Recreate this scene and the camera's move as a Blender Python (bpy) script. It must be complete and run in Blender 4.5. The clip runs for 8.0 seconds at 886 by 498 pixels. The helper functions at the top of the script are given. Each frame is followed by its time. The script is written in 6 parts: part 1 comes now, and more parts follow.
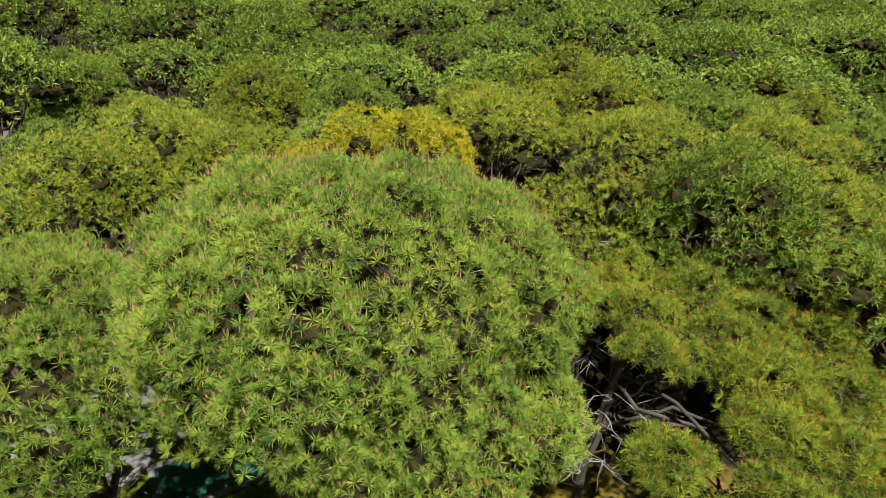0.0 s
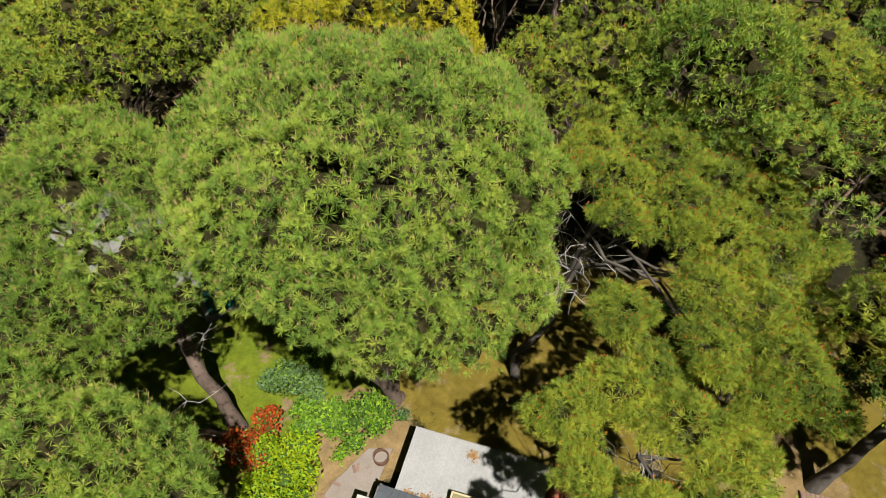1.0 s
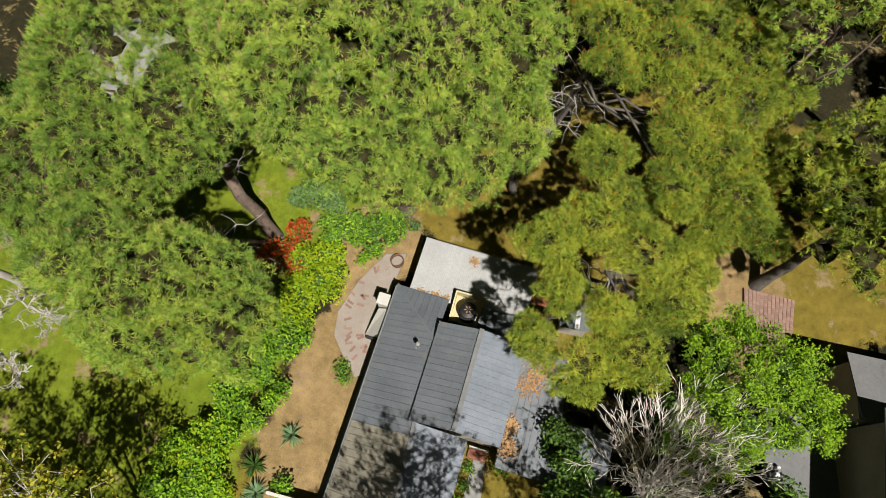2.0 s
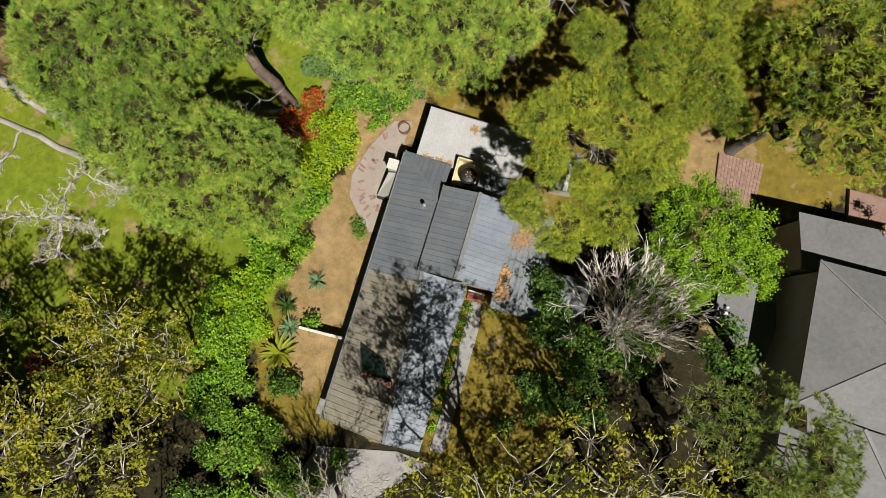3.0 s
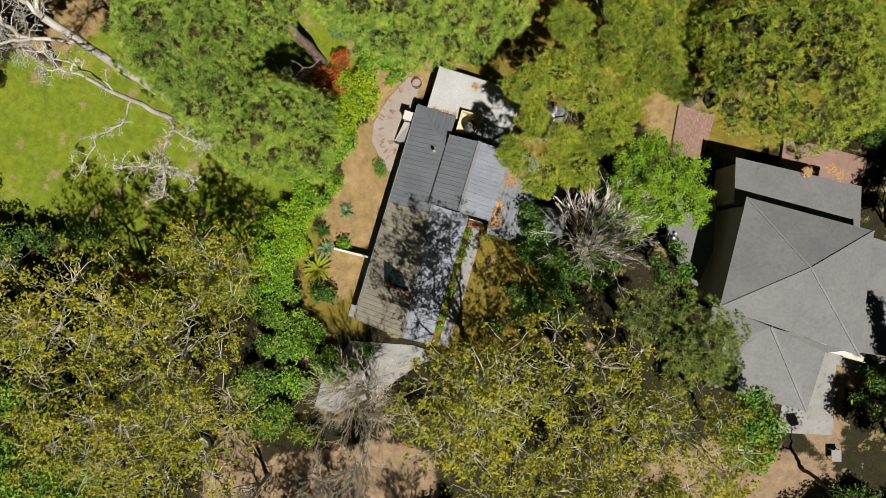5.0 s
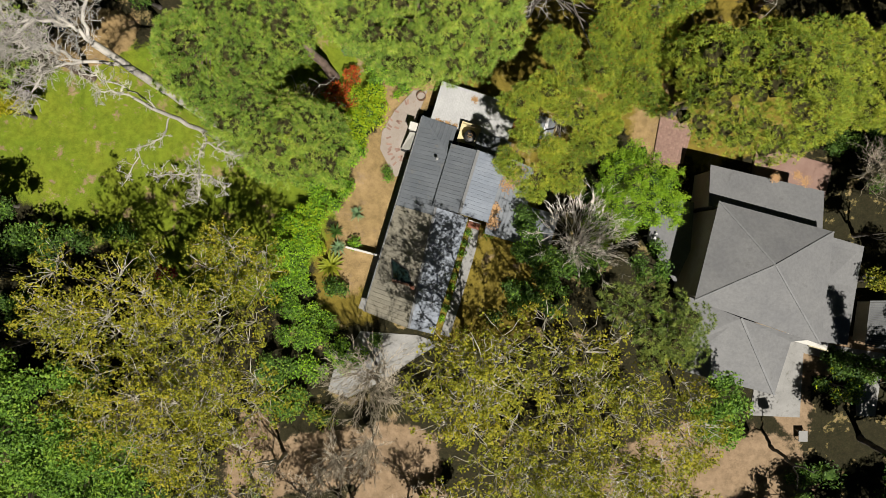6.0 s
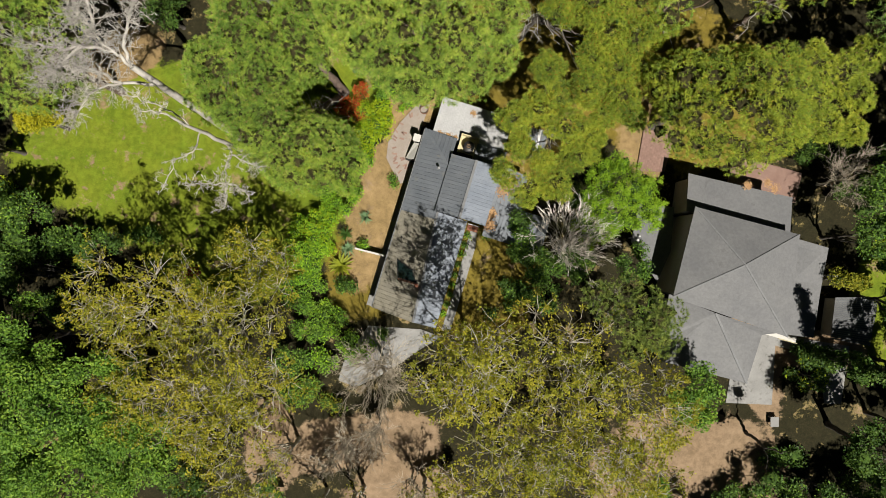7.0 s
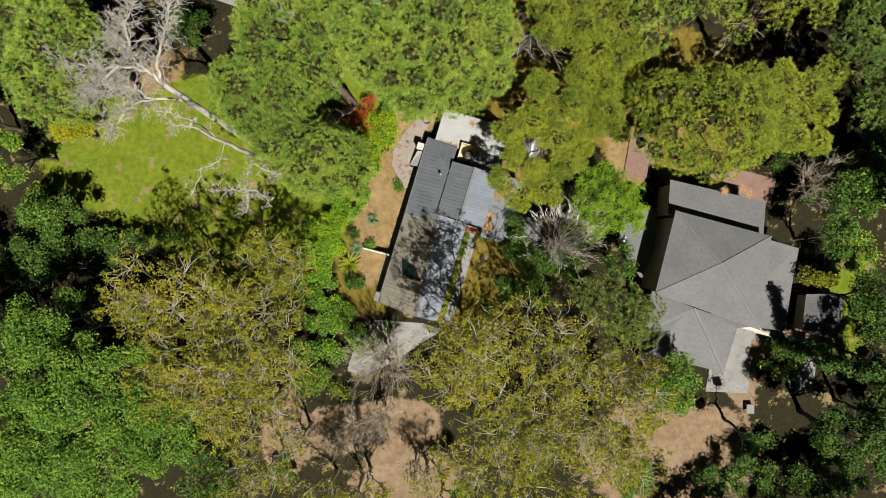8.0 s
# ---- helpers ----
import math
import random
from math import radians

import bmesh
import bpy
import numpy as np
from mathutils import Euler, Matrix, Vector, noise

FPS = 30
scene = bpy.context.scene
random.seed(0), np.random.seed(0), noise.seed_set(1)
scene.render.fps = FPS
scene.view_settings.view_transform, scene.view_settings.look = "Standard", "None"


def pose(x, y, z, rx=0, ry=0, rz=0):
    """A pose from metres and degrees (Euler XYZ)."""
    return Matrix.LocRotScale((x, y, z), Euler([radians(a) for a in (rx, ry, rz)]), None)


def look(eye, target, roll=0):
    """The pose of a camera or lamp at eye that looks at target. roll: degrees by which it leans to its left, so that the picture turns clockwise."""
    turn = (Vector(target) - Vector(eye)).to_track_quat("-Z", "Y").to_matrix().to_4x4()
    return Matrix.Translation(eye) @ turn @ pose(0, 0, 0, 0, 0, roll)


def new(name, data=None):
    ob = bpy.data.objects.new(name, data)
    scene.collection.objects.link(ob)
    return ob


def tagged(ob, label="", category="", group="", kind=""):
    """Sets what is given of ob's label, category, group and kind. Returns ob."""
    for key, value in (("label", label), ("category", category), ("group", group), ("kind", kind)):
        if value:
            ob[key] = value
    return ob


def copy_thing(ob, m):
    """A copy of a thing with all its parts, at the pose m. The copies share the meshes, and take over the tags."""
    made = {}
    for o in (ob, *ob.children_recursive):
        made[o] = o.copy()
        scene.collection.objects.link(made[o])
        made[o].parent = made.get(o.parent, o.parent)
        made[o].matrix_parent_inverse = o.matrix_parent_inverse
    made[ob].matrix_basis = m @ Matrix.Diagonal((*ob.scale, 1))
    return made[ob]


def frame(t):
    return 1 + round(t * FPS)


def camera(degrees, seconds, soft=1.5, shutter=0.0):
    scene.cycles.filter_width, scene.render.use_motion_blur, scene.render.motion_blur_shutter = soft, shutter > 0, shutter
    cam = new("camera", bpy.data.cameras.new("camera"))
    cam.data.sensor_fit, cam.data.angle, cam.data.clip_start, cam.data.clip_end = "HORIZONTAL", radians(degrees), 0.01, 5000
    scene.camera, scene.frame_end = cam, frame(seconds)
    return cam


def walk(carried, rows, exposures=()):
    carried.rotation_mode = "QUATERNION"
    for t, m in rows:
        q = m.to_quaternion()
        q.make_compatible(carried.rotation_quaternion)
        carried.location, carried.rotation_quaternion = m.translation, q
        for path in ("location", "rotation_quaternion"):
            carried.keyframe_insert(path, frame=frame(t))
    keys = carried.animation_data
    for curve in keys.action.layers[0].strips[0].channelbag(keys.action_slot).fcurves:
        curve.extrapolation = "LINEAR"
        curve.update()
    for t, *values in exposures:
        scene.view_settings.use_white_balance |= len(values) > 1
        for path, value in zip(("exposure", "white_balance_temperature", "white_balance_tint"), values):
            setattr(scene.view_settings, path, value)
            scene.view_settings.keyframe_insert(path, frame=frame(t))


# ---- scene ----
cam = camera(70.00, 8.0, soft=0.8)
# seconds, x, y, z, pitch, roll, yaw of a drone that climbs straight up while it tips down
ROWS = [
    (0.0, 0.00, 0.00, 33.60, -26.53, -0.29, 0.00),
    (0.5, 0.01, 0.02, 37.03, -37.71, -0.39, -0.07),
    (1.0, -0.02, 0.03, 40.35, -48.23, -0.23, -0.04),
    (1.5, -0.09, 0.03, 43.51, -58.45, 0.00, 0.16),
    (2.0, -0.18, -0.01, 46.59, -68.20, 0.12, 0.20),
    (2.2, -0.26, -0.03, 47.82, -71.73, 0.09, 0.15),
    (3.3, -0.36, -0.04, 54.22, -85.86, 0.30, 0.21),
    (3.5, -0.45, -0.01, 55.48, -88.21, 0.27, 0.25),
    (4.0, -0.56, 0.04, 58.54, -89.73, 0.37, 0.25),
    (4.5, -0.65, 0.08, 61.74, -89.70, 0.32, 0.23),
    (4.7, -0.75, 0.12, 62.98, -89.60, 0.29, 0.25),
    (5.8, -0.84, 0.16, 69.78, -89.81, 0.39, 0.30),
    (6.0, -0.92, 0.20, 71.04, -89.84, 0.36, 0.33),
    (6.5, -0.99, 0.26, 74.16, -89.82, 0.40, 0.34),
    (7.0, -1.04, 0.33, 77.31, -89.85, 0.35, 0.33),
    (7.5, -1.07, 0.39, 80.47, -89.89, 0.33, 0.37),
    (8.0, -1.09, 0.45, 83.60, -89.95, 0.40, 0.39),
]
walk(cam, [(t, pose(x, y, z, 90 + pitch, roll, yaw)) for t, x, y, z, pitch, roll, yaw in ROWS])

# ---- light ----
SUN_EL, SUN_AZ = radians(61), math.atan2(0.375, -0.927)
world = bpy.data.worlds.new("sky")
scene.world = world
world.use_nodes = True
wn = world.node_tree.nodes
sky = wn.new("ShaderNodeTexSky")
sky.sky_type, sky.sun_disc, sky.sun_elevation, sky.sun_rotation = "NISHITA", False, SUN_EL, SUN_AZ
sky.air_density, sky.dust_density, sky.altitude = 0.3, 0.05, 14000
wn["Background"].inputs["Strength"].default_value = 0.05
world.node_tree.links.new(sky.outputs[0], wn["Background"].inputs["Color"])
sun = new("sun", bpy.data.lights.new("sun", "SUN"))
sun.data.energy, sun.data.angle, sun.data.color = 5.0, radians(0.53), (1.0, 0.95, 0.86)
sun.matrix_world = look((math.sin(SUN_AZ) * math.cos(SUN_EL) * 200, math.cos(SUN_AZ) * math.cos(SUN_EL) * 200, math.sin(SUN_EL) * 200), (0, 0, 0))
scene.view_settings.exposure = 0.85

# ---- materials ----


def node_mat(name, rough=0.8, metal=0.0, spec=0.3):
    m = bpy.data.materials.new(name)
    m.use_nodes = True
    b = m.node_tree.nodes["Principled BSDF"]
    b.inputs["Roughness"].default_value = rough
    b.inputs["Metallic"].default_value = metal
    b.inputs["Specular IOR Level"].default_value = spec
    return m, m.node_tree.nodes, m.node_tree.links, b


def ramp(nodes, links, src, stops):
    r = nodes.new("ShaderNodeValToRGB")
    e = r.color_ramp.elements
    while len(e) < len(stops):
        e.new(0.5)
    for k, (p, c) in enumerate(stops):
        e[k].position, e[k].color = p, (*c, 1)
    links.new(src, r.inputs[0])
    return r.outputs[0]


def mix(nodes, links, fac, a, b, mode="MIX"):
    x = nodes.new("ShaderNodeMix")
    x.data_type, x.blend_type = "RGBA", mode
    for sock, v in ((x.inputs[0], fac), (x.inputs[6], a), (x.inputs[7], b)):
        if isinstance(v, (int, float)):
            sock.default_value = v
        elif isinstance(v, tuple):
            sock.default_value = (*v, 1)
        else:
            links.new(v, sock)
    return x.outputs[2]


def noise_tex(nodes, links, scale, detail=5.0, rough=0.6, coord="Object", stretch=(1, 1, 1)):
    c = nodes.new("ShaderNodeTexCoord")
    mp = nodes.new("ShaderNodeMapping")
    mp.inputs["Scale"].default_value = stretch
    links.new(c.outputs[coord], mp.inputs[0])
    n = nodes.new("ShaderNodeTexNoise")
    n.inputs["Scale"].default_value, n.inputs["Detail"].default_value, n.inputs["Roughness"].default_value = scale, detail, rough
    links.new(mp.outputs[0], n.inputs["Vector"])
    return n.outputs["Fac"]


def bump(nodes, links, b, src, strength, dist=0.02):
    bp = nodes.new("ShaderNodeBump")
    bp.inputs["Strength"].default_value, bp.inputs["Distance"].default_value = strength, dist
    links.new(src, bp.inputs["Height"])
    links.new(bp.outputs[0], b.inputs["Normal"])


def surface(name, c1, c2, rough=0.8, scale=2.0, fine=25.0, metal=0.0, bumps=0.3, spec=0.3, stain=None, per_object=0.0, stretch=(1, 1, 1)):
    """A worn surface: two colours blended by a large noise, a fine grain, and stains of a third colour."""
    m, n, l, b = node_mat(name, rough, metal, spec)
    big = noise_tex(n, l, scale, 6, 0.65, "Object", stretch)
    small = noise_tex(n, l, fine, 4, 0.7, "Object", stretch)
    col = ramp(n, l, big, ((0.3, c1), (0.7, c2)))
    col = mix(n, l, 0.45, col, ramp(n, l, small, ((0.25, (0.35, 0.35, 0.35)), (0.75, (0.68, 0.68, 0.68)))), "OVERLAY")
    if stain:
        patch = noise_tex(n, l, scale * 2.3, 8, 0.7)
        mask = ramp(n, l, patch, ((stain[1], (0, 0, 0)), (stain[1] + 0.12, (1, 1, 1))))
        col = mix(n, l, mask, col, stain[0])
    if per_object:
        info = n.new("ShaderNodeObjectInfo")
        v = ramp(n, l, info.outputs["Random"], ((0, (1 - per_object,) * 3), (1, (1, 1, 1))))
        col = mix(n, l, 1.0, col, v, "MULTIPLY")
    l.new(col, b.inputs["Base Color"])
    bump(n, l, b, small, bumps, 0.03)
    return m


def foliage(name, dark, mid, light, translucent=0.3, patch=0.25, rough=0.55):
    """Leaves or needles: colour varies from leaf to leaf and in drifts through the crown."""
    m, n, l, b = node_mat(name, rough, 0, 0.25)
    geo = n.new("ShaderNodeNewGeometry")
    drift = noise_tex(n, l, patch, 3, 0.6)
    add = n.new("ShaderNodeMath")
    add.operation = "MULTIPLY_ADD"
    l.new(drift, add.inputs[0])
    add.inputs[1].default_value = 1.1
    sub = n.new("ShaderNodeMath")
    sub.operation = "MULTIPLY_ADD"
    l.new(geo.outputs["Random Per Island"], sub.inputs[0])
    sub.inputs[1].default_value, sub.inputs[2].default_value = 0.55, -0.32
    l.new(sub.outputs[0], add.inputs[2])
    col = ramp(n, l, add.outputs[0], ((0.1, dark), (0.5, mid), (0.9, light)))
    info = n.new("ShaderNodeObjectInfo")
    tree = ramp(n, l, info.outputs["Random"], ((0, (0.82, 0.86, 0.8)), (1, (1.0, 1.0, 1.0))))
    col = mix(n, l, 1.0, col, tree, "MULTIPLY")
    l.new(col, b.inputs["Base Color"])
    tr = n.new("ShaderNodeBsdfTranslucent")
    l.new(col, tr.inputs["Color"])
    ms = n.new("ShaderNodeMixShader")
    ms.inputs[0].default_value = translucent
    l.new(b.outputs[0], ms.inputs[1])
    l.new(tr.outputs[0], ms.inputs[2])
    l.new(ms.outputs[0], n["Material Output"].inputs["Surface"])
    return m


M = {}
M["pine"] = foliage("pine_needles", (0.095, 0.169, 0.031), (0.223, 0.336, 0.045), (0.401, 0.471, 0.071))
M["pine_yellow"] = foliage("yellowish_pine_needles", (0.107, 0.163, 0.025), (0.255, 0.326, 0.034), (0.447, 0.464, 0.049))
M["pine_deep"] = foliage("deep_green_pine_needles", (0.078, 0.151, 0.039), (0.184, 0.292, 0.057), (0.338, 0.428, 0.081))
M["pine_gold"] = foliage("golden_pine_needles", (0.193, 0.222, 0.013), (0.373, 0.355, 0.013), (0.524, 0.460, 0.018))
M["stone_pine"] = foliage("stone_pine_needles", (0.081, 0.146, 0.026), (0.195, 0.292, 0.041), (0.363, 0.427, 0.060))
M["olive_pine"] = foliage("grey_green_pine_needles", (0.073, 0.109, 0.025), (0.155, 0.203, 0.041), (0.275, 0.312, 0.059))
# core under the needle tufts: gap shade is put into this near-black colour
M["inner"] = surface("needle_gap_shade", (0.014, 0.013, 0.006), (0.045, 0.040, 0.014), 0.95, 3.5, 20, 0, 1.0, 0.1)
# darker copy of the leaf greens, standing for shade inside the crown
M["leaf_inner"] = surface("leaf_gap_shade", (0.02, 0.045, 0.01), (0.06, 0.10, 0.018), 0.95, 2.5, 16, 0, 1.0, 0.1)
M["spring_leaf"] = foliage("olive_spring_leaves", (0.113, 0.135, 0.012), (0.241, 0.244, 0.019), (0.409, 0.353, 0.025), 0.4)
M["dense_leaf"] = foliage("dense_green_leaves", (0.051, 0.116, 0.016), (0.121, 0.232, 0.025), (0.244, 0.350, 0.036))
M["dark_leaf"] = foliage("dark_green_leaves", (0.024, 0.052, 0.011), (0.054, 0.111, 0.016), (0.115, 0.182, 0.024))
M["lime_leaf"] = foliage("lime_green_leaves", (0.104, 0.208, 0.015), (0.221, 0.377, 0.018), (0.351, 0.507, 0.025), 0.45)
M["bright_leaf"] = foliage("bright_green_leaves", (0.090, 0.204, 0.017), (0.224, 0.422, 0.020), (0.404, 0.582, 0.024), 0.45)
M["acid_leaf"] = foliage("yellow_green_leaves", (0.208, 0.286, 0.010), (0.351, 0.442, 0.010), (0.494, 0.559, 0.015), 0.45)
M["yellow_leaf"] = foliage("yellow_leaves", (0.260, 0.247, 0.012), (0.416, 0.377, 0.014), (0.546, 0.481, 0.020), 0.4)
M["red_leaf"] = foliage("red_young_leaves", (0.182, 0.036, 0.008), (0.429, 0.066, 0.012), (0.546, 0.144, 0.020), 0.35, 0.6)
M["blue_leaf"] = foliage("blue_green_leaves", (0.05, 0.10, 0.035), (0.10, 0.17, 0.06), (0.16, 0.23, 0.09), 0.25)
M["maroon_leaf"] = foliage("maroon_leaves", (0.07, 0.012, 0.01), (0.16, 0.02, 0.016), (0.26, 0.05, 0.03), 0.3, 0.6)
M["agave"] = foliage("agave_leaves", (0.08, 0.14, 0.07), (0.14, 0.21, 0.10), (0.21, 0.28, 0.14), 0.1)
M["palm"] = foliage("palm_fronds", (0.13, 0.16, 0.015), (0.25, 0.26, 0.02), (0.36, 0.34, 0.04), 0.3)
M["candle"] = foliage("tan_pine_candles", (0.30, 0.19, 0.09), (0.42, 0.28, 0.13), (0.5, 0.36, 0.18), 0.1)
M["cone"] = foliage("orange_pollen_cones", (0.45, 0.11, 0.02), (0.55, 0.17, 0.03), (0.6, 0.24, 0.06), 0.1)
M["bark"] = surface("brown_pine_bark", (0.060, 0.042, 0.033), (0.156, 0.114, 0.090), 0.95, 1.3, 9, bumps=0.9, stain=((0.030, 0.024, 0.021), 0.55), stretch=(1, 1, 0.35))
M["grey_bark"] = surface("dark_grey_bark", (0.042, 0.036, 0.030), (0.102, 0.090, 0.078), 0.95, 1.5, 10, bumps=0.9, stretch=(1, 1, 0.35))
M["pale_bark"] = surface("pale_branches", (0.259, 0.238, 0.194), (0.454, 0.421, 0.356), 0.9, 1.2, 12, bumps=0.5)
M["dead_wood"] = surface("bleached_dead_wood", (0.21, 0.195, 0.175), (0.40, 0.375, 0.335), 0.9, 1.2, 10, bumps=0.6)
M["silver"] = surface("silvery_bare_twigs", (0.483, 0.437, 0.380), (0.713, 0.655, 0.586), 0.9, 1.0, 10, bumps=0.3)
M["twig"] = surface("fine_grey_brown_twigs", (0.216, 0.180, 0.135), (0.378, 0.333, 0.261), 0.9, 0.8, 9, bumps=0.3)
M["roof_grey"] = surface("grey_standing_seam_metal", (0.098, 0.109, 0.124), (0.128, 0.139, 0.154), 0.55, 0.5, 6, 0.1, 0.05, 0.35, ((0.143, 0.139, 0.128), 0.6), 0.12)
M["roof_old"] = surface("weathered_metal_roof", (0.148, 0.139, 0.113), (0.209, 0.191, 0.148), 0.6, 0.5, 6, 0.05, 0.1, 0.3, ((0.087, 0.074, 0.052), 0.57), 0.18)
M["roof_blue"] = surface("blue_grey_metal_roof", (0.120, 0.138, 0.168), (0.162, 0.180, 0.210), 0.5, 0.5, 6, 0.1, 0.05, 0.35, ((0.096, 0.102, 0.108), 0.62), 0.1)
M["roof_white"] = surface("white_corrugated_sheet", (0.269, 0.269, 0.269), (0.326, 0.326, 0.322), 0.6, 0.4, 6, 0, 0.1, 0.3, ((0.252, 0.234, 0.210), 0.62), 0.08)
M["membrane"] = surface("grey_roof_membrane", (0.102, 0.103, 0.107), (0.132, 0.132, 0.133), 0.85, 0.25, 3, 0, 0.15, 0.2, ((0.086, 0.086, 0.086), 0.6), 0.05)
M["ridge"] = surface("pale_grey_ridge_cap", (0.105, 0.107, 0.11), (0.135, 0.137, 0.14), 0.8, 0.6, 6, 0, 0.1)
M["wall"] = surface("cream_plaster", (0.265, 0.245, 0.194), (0.326, 0.306, 0.255), 0.9, 0.6, 8, stain=((0.184, 0.163, 0.128), 0.62))
M["cream"] = surface("cream_painted_timber", (0.330, 0.288, 0.162), (0.396, 0.348, 0.216), 0.8, 1.2, 12)
M["white"] = surface("white_painted_plaster", (0.337, 0.326, 0.296), (0.398, 0.388, 0.367), 0.8, 1.0, 12)
M["brick"] = surface("red_brick", (0.168, 0.060, 0.036), (0.228, 0.096, 0.060), 0.9, 3.0, 20, per_object=0.3)
M["paver"] = surface("pinkish_brick_pavers", (0.180, 0.108, 0.084), (0.240, 0.156, 0.126), 0.9, 0.7, 14, per_object=0.3)
M["patio"] = surface("greyish_pink_concrete_paving", (0.180, 0.150, 0.126), (0.222, 0.192, 0.168), 0.9, 0.7, 12, stain=((0.162, 0.102, 0.072), 0.6))
M["concrete"] = surface("pale_concrete", (0.15, 0.148, 0.142), (0.21, 0.207, 0.2), 0.9, 0.6, 12, stain=((0.11, 0.105, 0.095), 0.55))
M["glass"] = surface("dark_skylight_glass", (0.005, 0.011, 0.010), (0.009, 0.018, 0.017), 0.12, 1, 8, 0, 0.02, 0.5)
M["window"] = surface("dark_window_glass", (0.018, 0.021, 0.024), (0.030, 0.033, 0.036), 0.08, 1, 8, 0, 0.01, 0.5)
M["black"] = surface("black_plastic", (0.007, 0.007, 0.007), (0.015, 0.014, 0.014), 0.5, 2, 20, 0, 0.1)
M["steel"] = surface("galvanised_steel", (0.210, 0.216, 0.222), (0.300, 0.300, 0.300), 0.45, 3, 20, 0.5, 0.1)
M["rust"] = surface("rusty_steel", (0.096, 0.048, 0.030), (0.150, 0.078, 0.048), 0.8, 3, 25)
M["terracotta"] = surface("terracotta_roof_tile", (0.204, 0.060, 0.030), (0.270, 0.096, 0.054), 0.85, 2, 18)
M["litter"] = foliage("dry_orange_pine_litter", (0.17, 0.09, 0.04), (0.32, 0.18, 0.08), (0.42, 0.26, 0.13), 0.1)
M["timber"] = surface("weathered_grey_deck_boards", (0.072, 0.075, 0.078), (0.114, 0.117, 0.120), 0.85, 1.0, 14, per_object=0.25)
M["car"] = surface("dark_blue_car_paint", (0.018, 0.030, 0.054), (0.030, 0.042, 0.072), 0.25, 1.0, 14, 0.2, 0.0, 0.5)
M["pool"] = surface("green_pool_water", (0.012, 0.084, 0.066), (0.024, 0.120, 0.096), 0.08, 0.4, 3, 0, 0.15, 0.5)
M["white_paint"] = surface("white_enamel", (0.432, 0.432, 0.432), (0.480, 0.480, 0.480), 0.4, 1.0, 14, 0, 0.02)

# ---- mesh helpers ----
rng = np.random.default_rng(7)


def part(name, bm, material, parent, label=""):
    me = bpy.data.meshes.new(name)
    bm.to_mesh(me)
    bm.free()
    me.materials.append(material)
    ob = new(name, me)
    ob.parent = parent
    return tagged(ob, label) if label else ob


def thing(name, x, y, z, label, category, group="", kind="", rz=0.0):
    ob = new(name)
    ob.empty_display_size = 0.3
    ob.matrix_world = pose(x, y, z, 0, 0, rz)
    return tagged(ob, label, category, group, kind)


def tri_mesh(name, verts, tris, mats, index=None, smooth=False):
    """A mesh from arrays of corners and triangles (or quads)."""
    me = bpy.data.meshes.new(name)
    verts, tris = np.asarray(verts, np.float32), np.asarray(tris, np.int32)
    k = tris.shape[1]
    me.vertices.add(len(verts))
    me.vertices.foreach_set("co", verts.ravel())
    me.loops.add(tris.size)
    me.loops.foreach_set("vertex_index", tris.ravel())
    me.polygons.add(len(tris))
    me.polygons.foreach_set("loop_start", np.arange(0, tris.size, k, dtype=np.int32))
    for m in mats:
        me.materials.append(m)
    if index is not None:
        me.polygons.foreach_set("material_index", np.asarray(index, np.int32))
    me.polygons.foreach_set("use_smooth", np.full(len(tris), smooth))
    me.update(calc_edges=True)
    me.validate()
    return me


def tubes(paths, sides):
    """Tapered tubes along paths of (points, radii): quads of all of them."""
    vs, fs, o = [], [], 0
    ang = np.arange(sides) * 2 * np.pi / sides
    ca, sa = np.cos(ang)[:, None], np.sin(ang)[:, None]
    for p, r in paths:
        p = np.asarray(p, float)
        k = len(p)
        d = np.gradient(p, axis=0)
        d /= np.linalg.norm(d, axis=1, keepdims=True) + 1e-9
        ref = np.array([1.0, 0, 0]) if abs(d[0, 2]) > 0.7 else np.array([0, 0, 1.0])
        a = np.cross(d, ref)
        a /= np.linalg.norm(a, axis=1, keepdims=True) + 1e-9
        b = np.cross(d, a)
        for i in range(k):
            vs.append(p[i] + r[i] * (ca * a[i] + sa * b[i]))
        base = o + np.arange(k - 1)[:, None] * sides + np.arange(sides)[None]
        nxt = o + np.arange(k - 1)[:, None] * sides + (np.arange(sides)[None] + 1) % sides
        fs.append(np.stack([base, nxt, nxt + sides, base + sides], -1).reshape(-1, 4))
        o += k * sides
    return np.concatenate(vs), np.concatenate(fs)


def bend(a, b, k, sag, wob, r):
    """A wavering path of k points from a to b that sags or rises between."""
    a, b = np.asarray(a, float), np.asarray(b, float)
    t = np.linspace(0, 1, k)[:, None]
    p = a + (b - a) * t
    p[:, 2] += (sag * np.sin(np.pi * t) * np.linalg.norm(b - a))[:, 0]
    w = r.normal(0, wob, (k, 3)) * np.linalg.norm(b - a)
    w[0] = w[-1] = 0
    return p + w


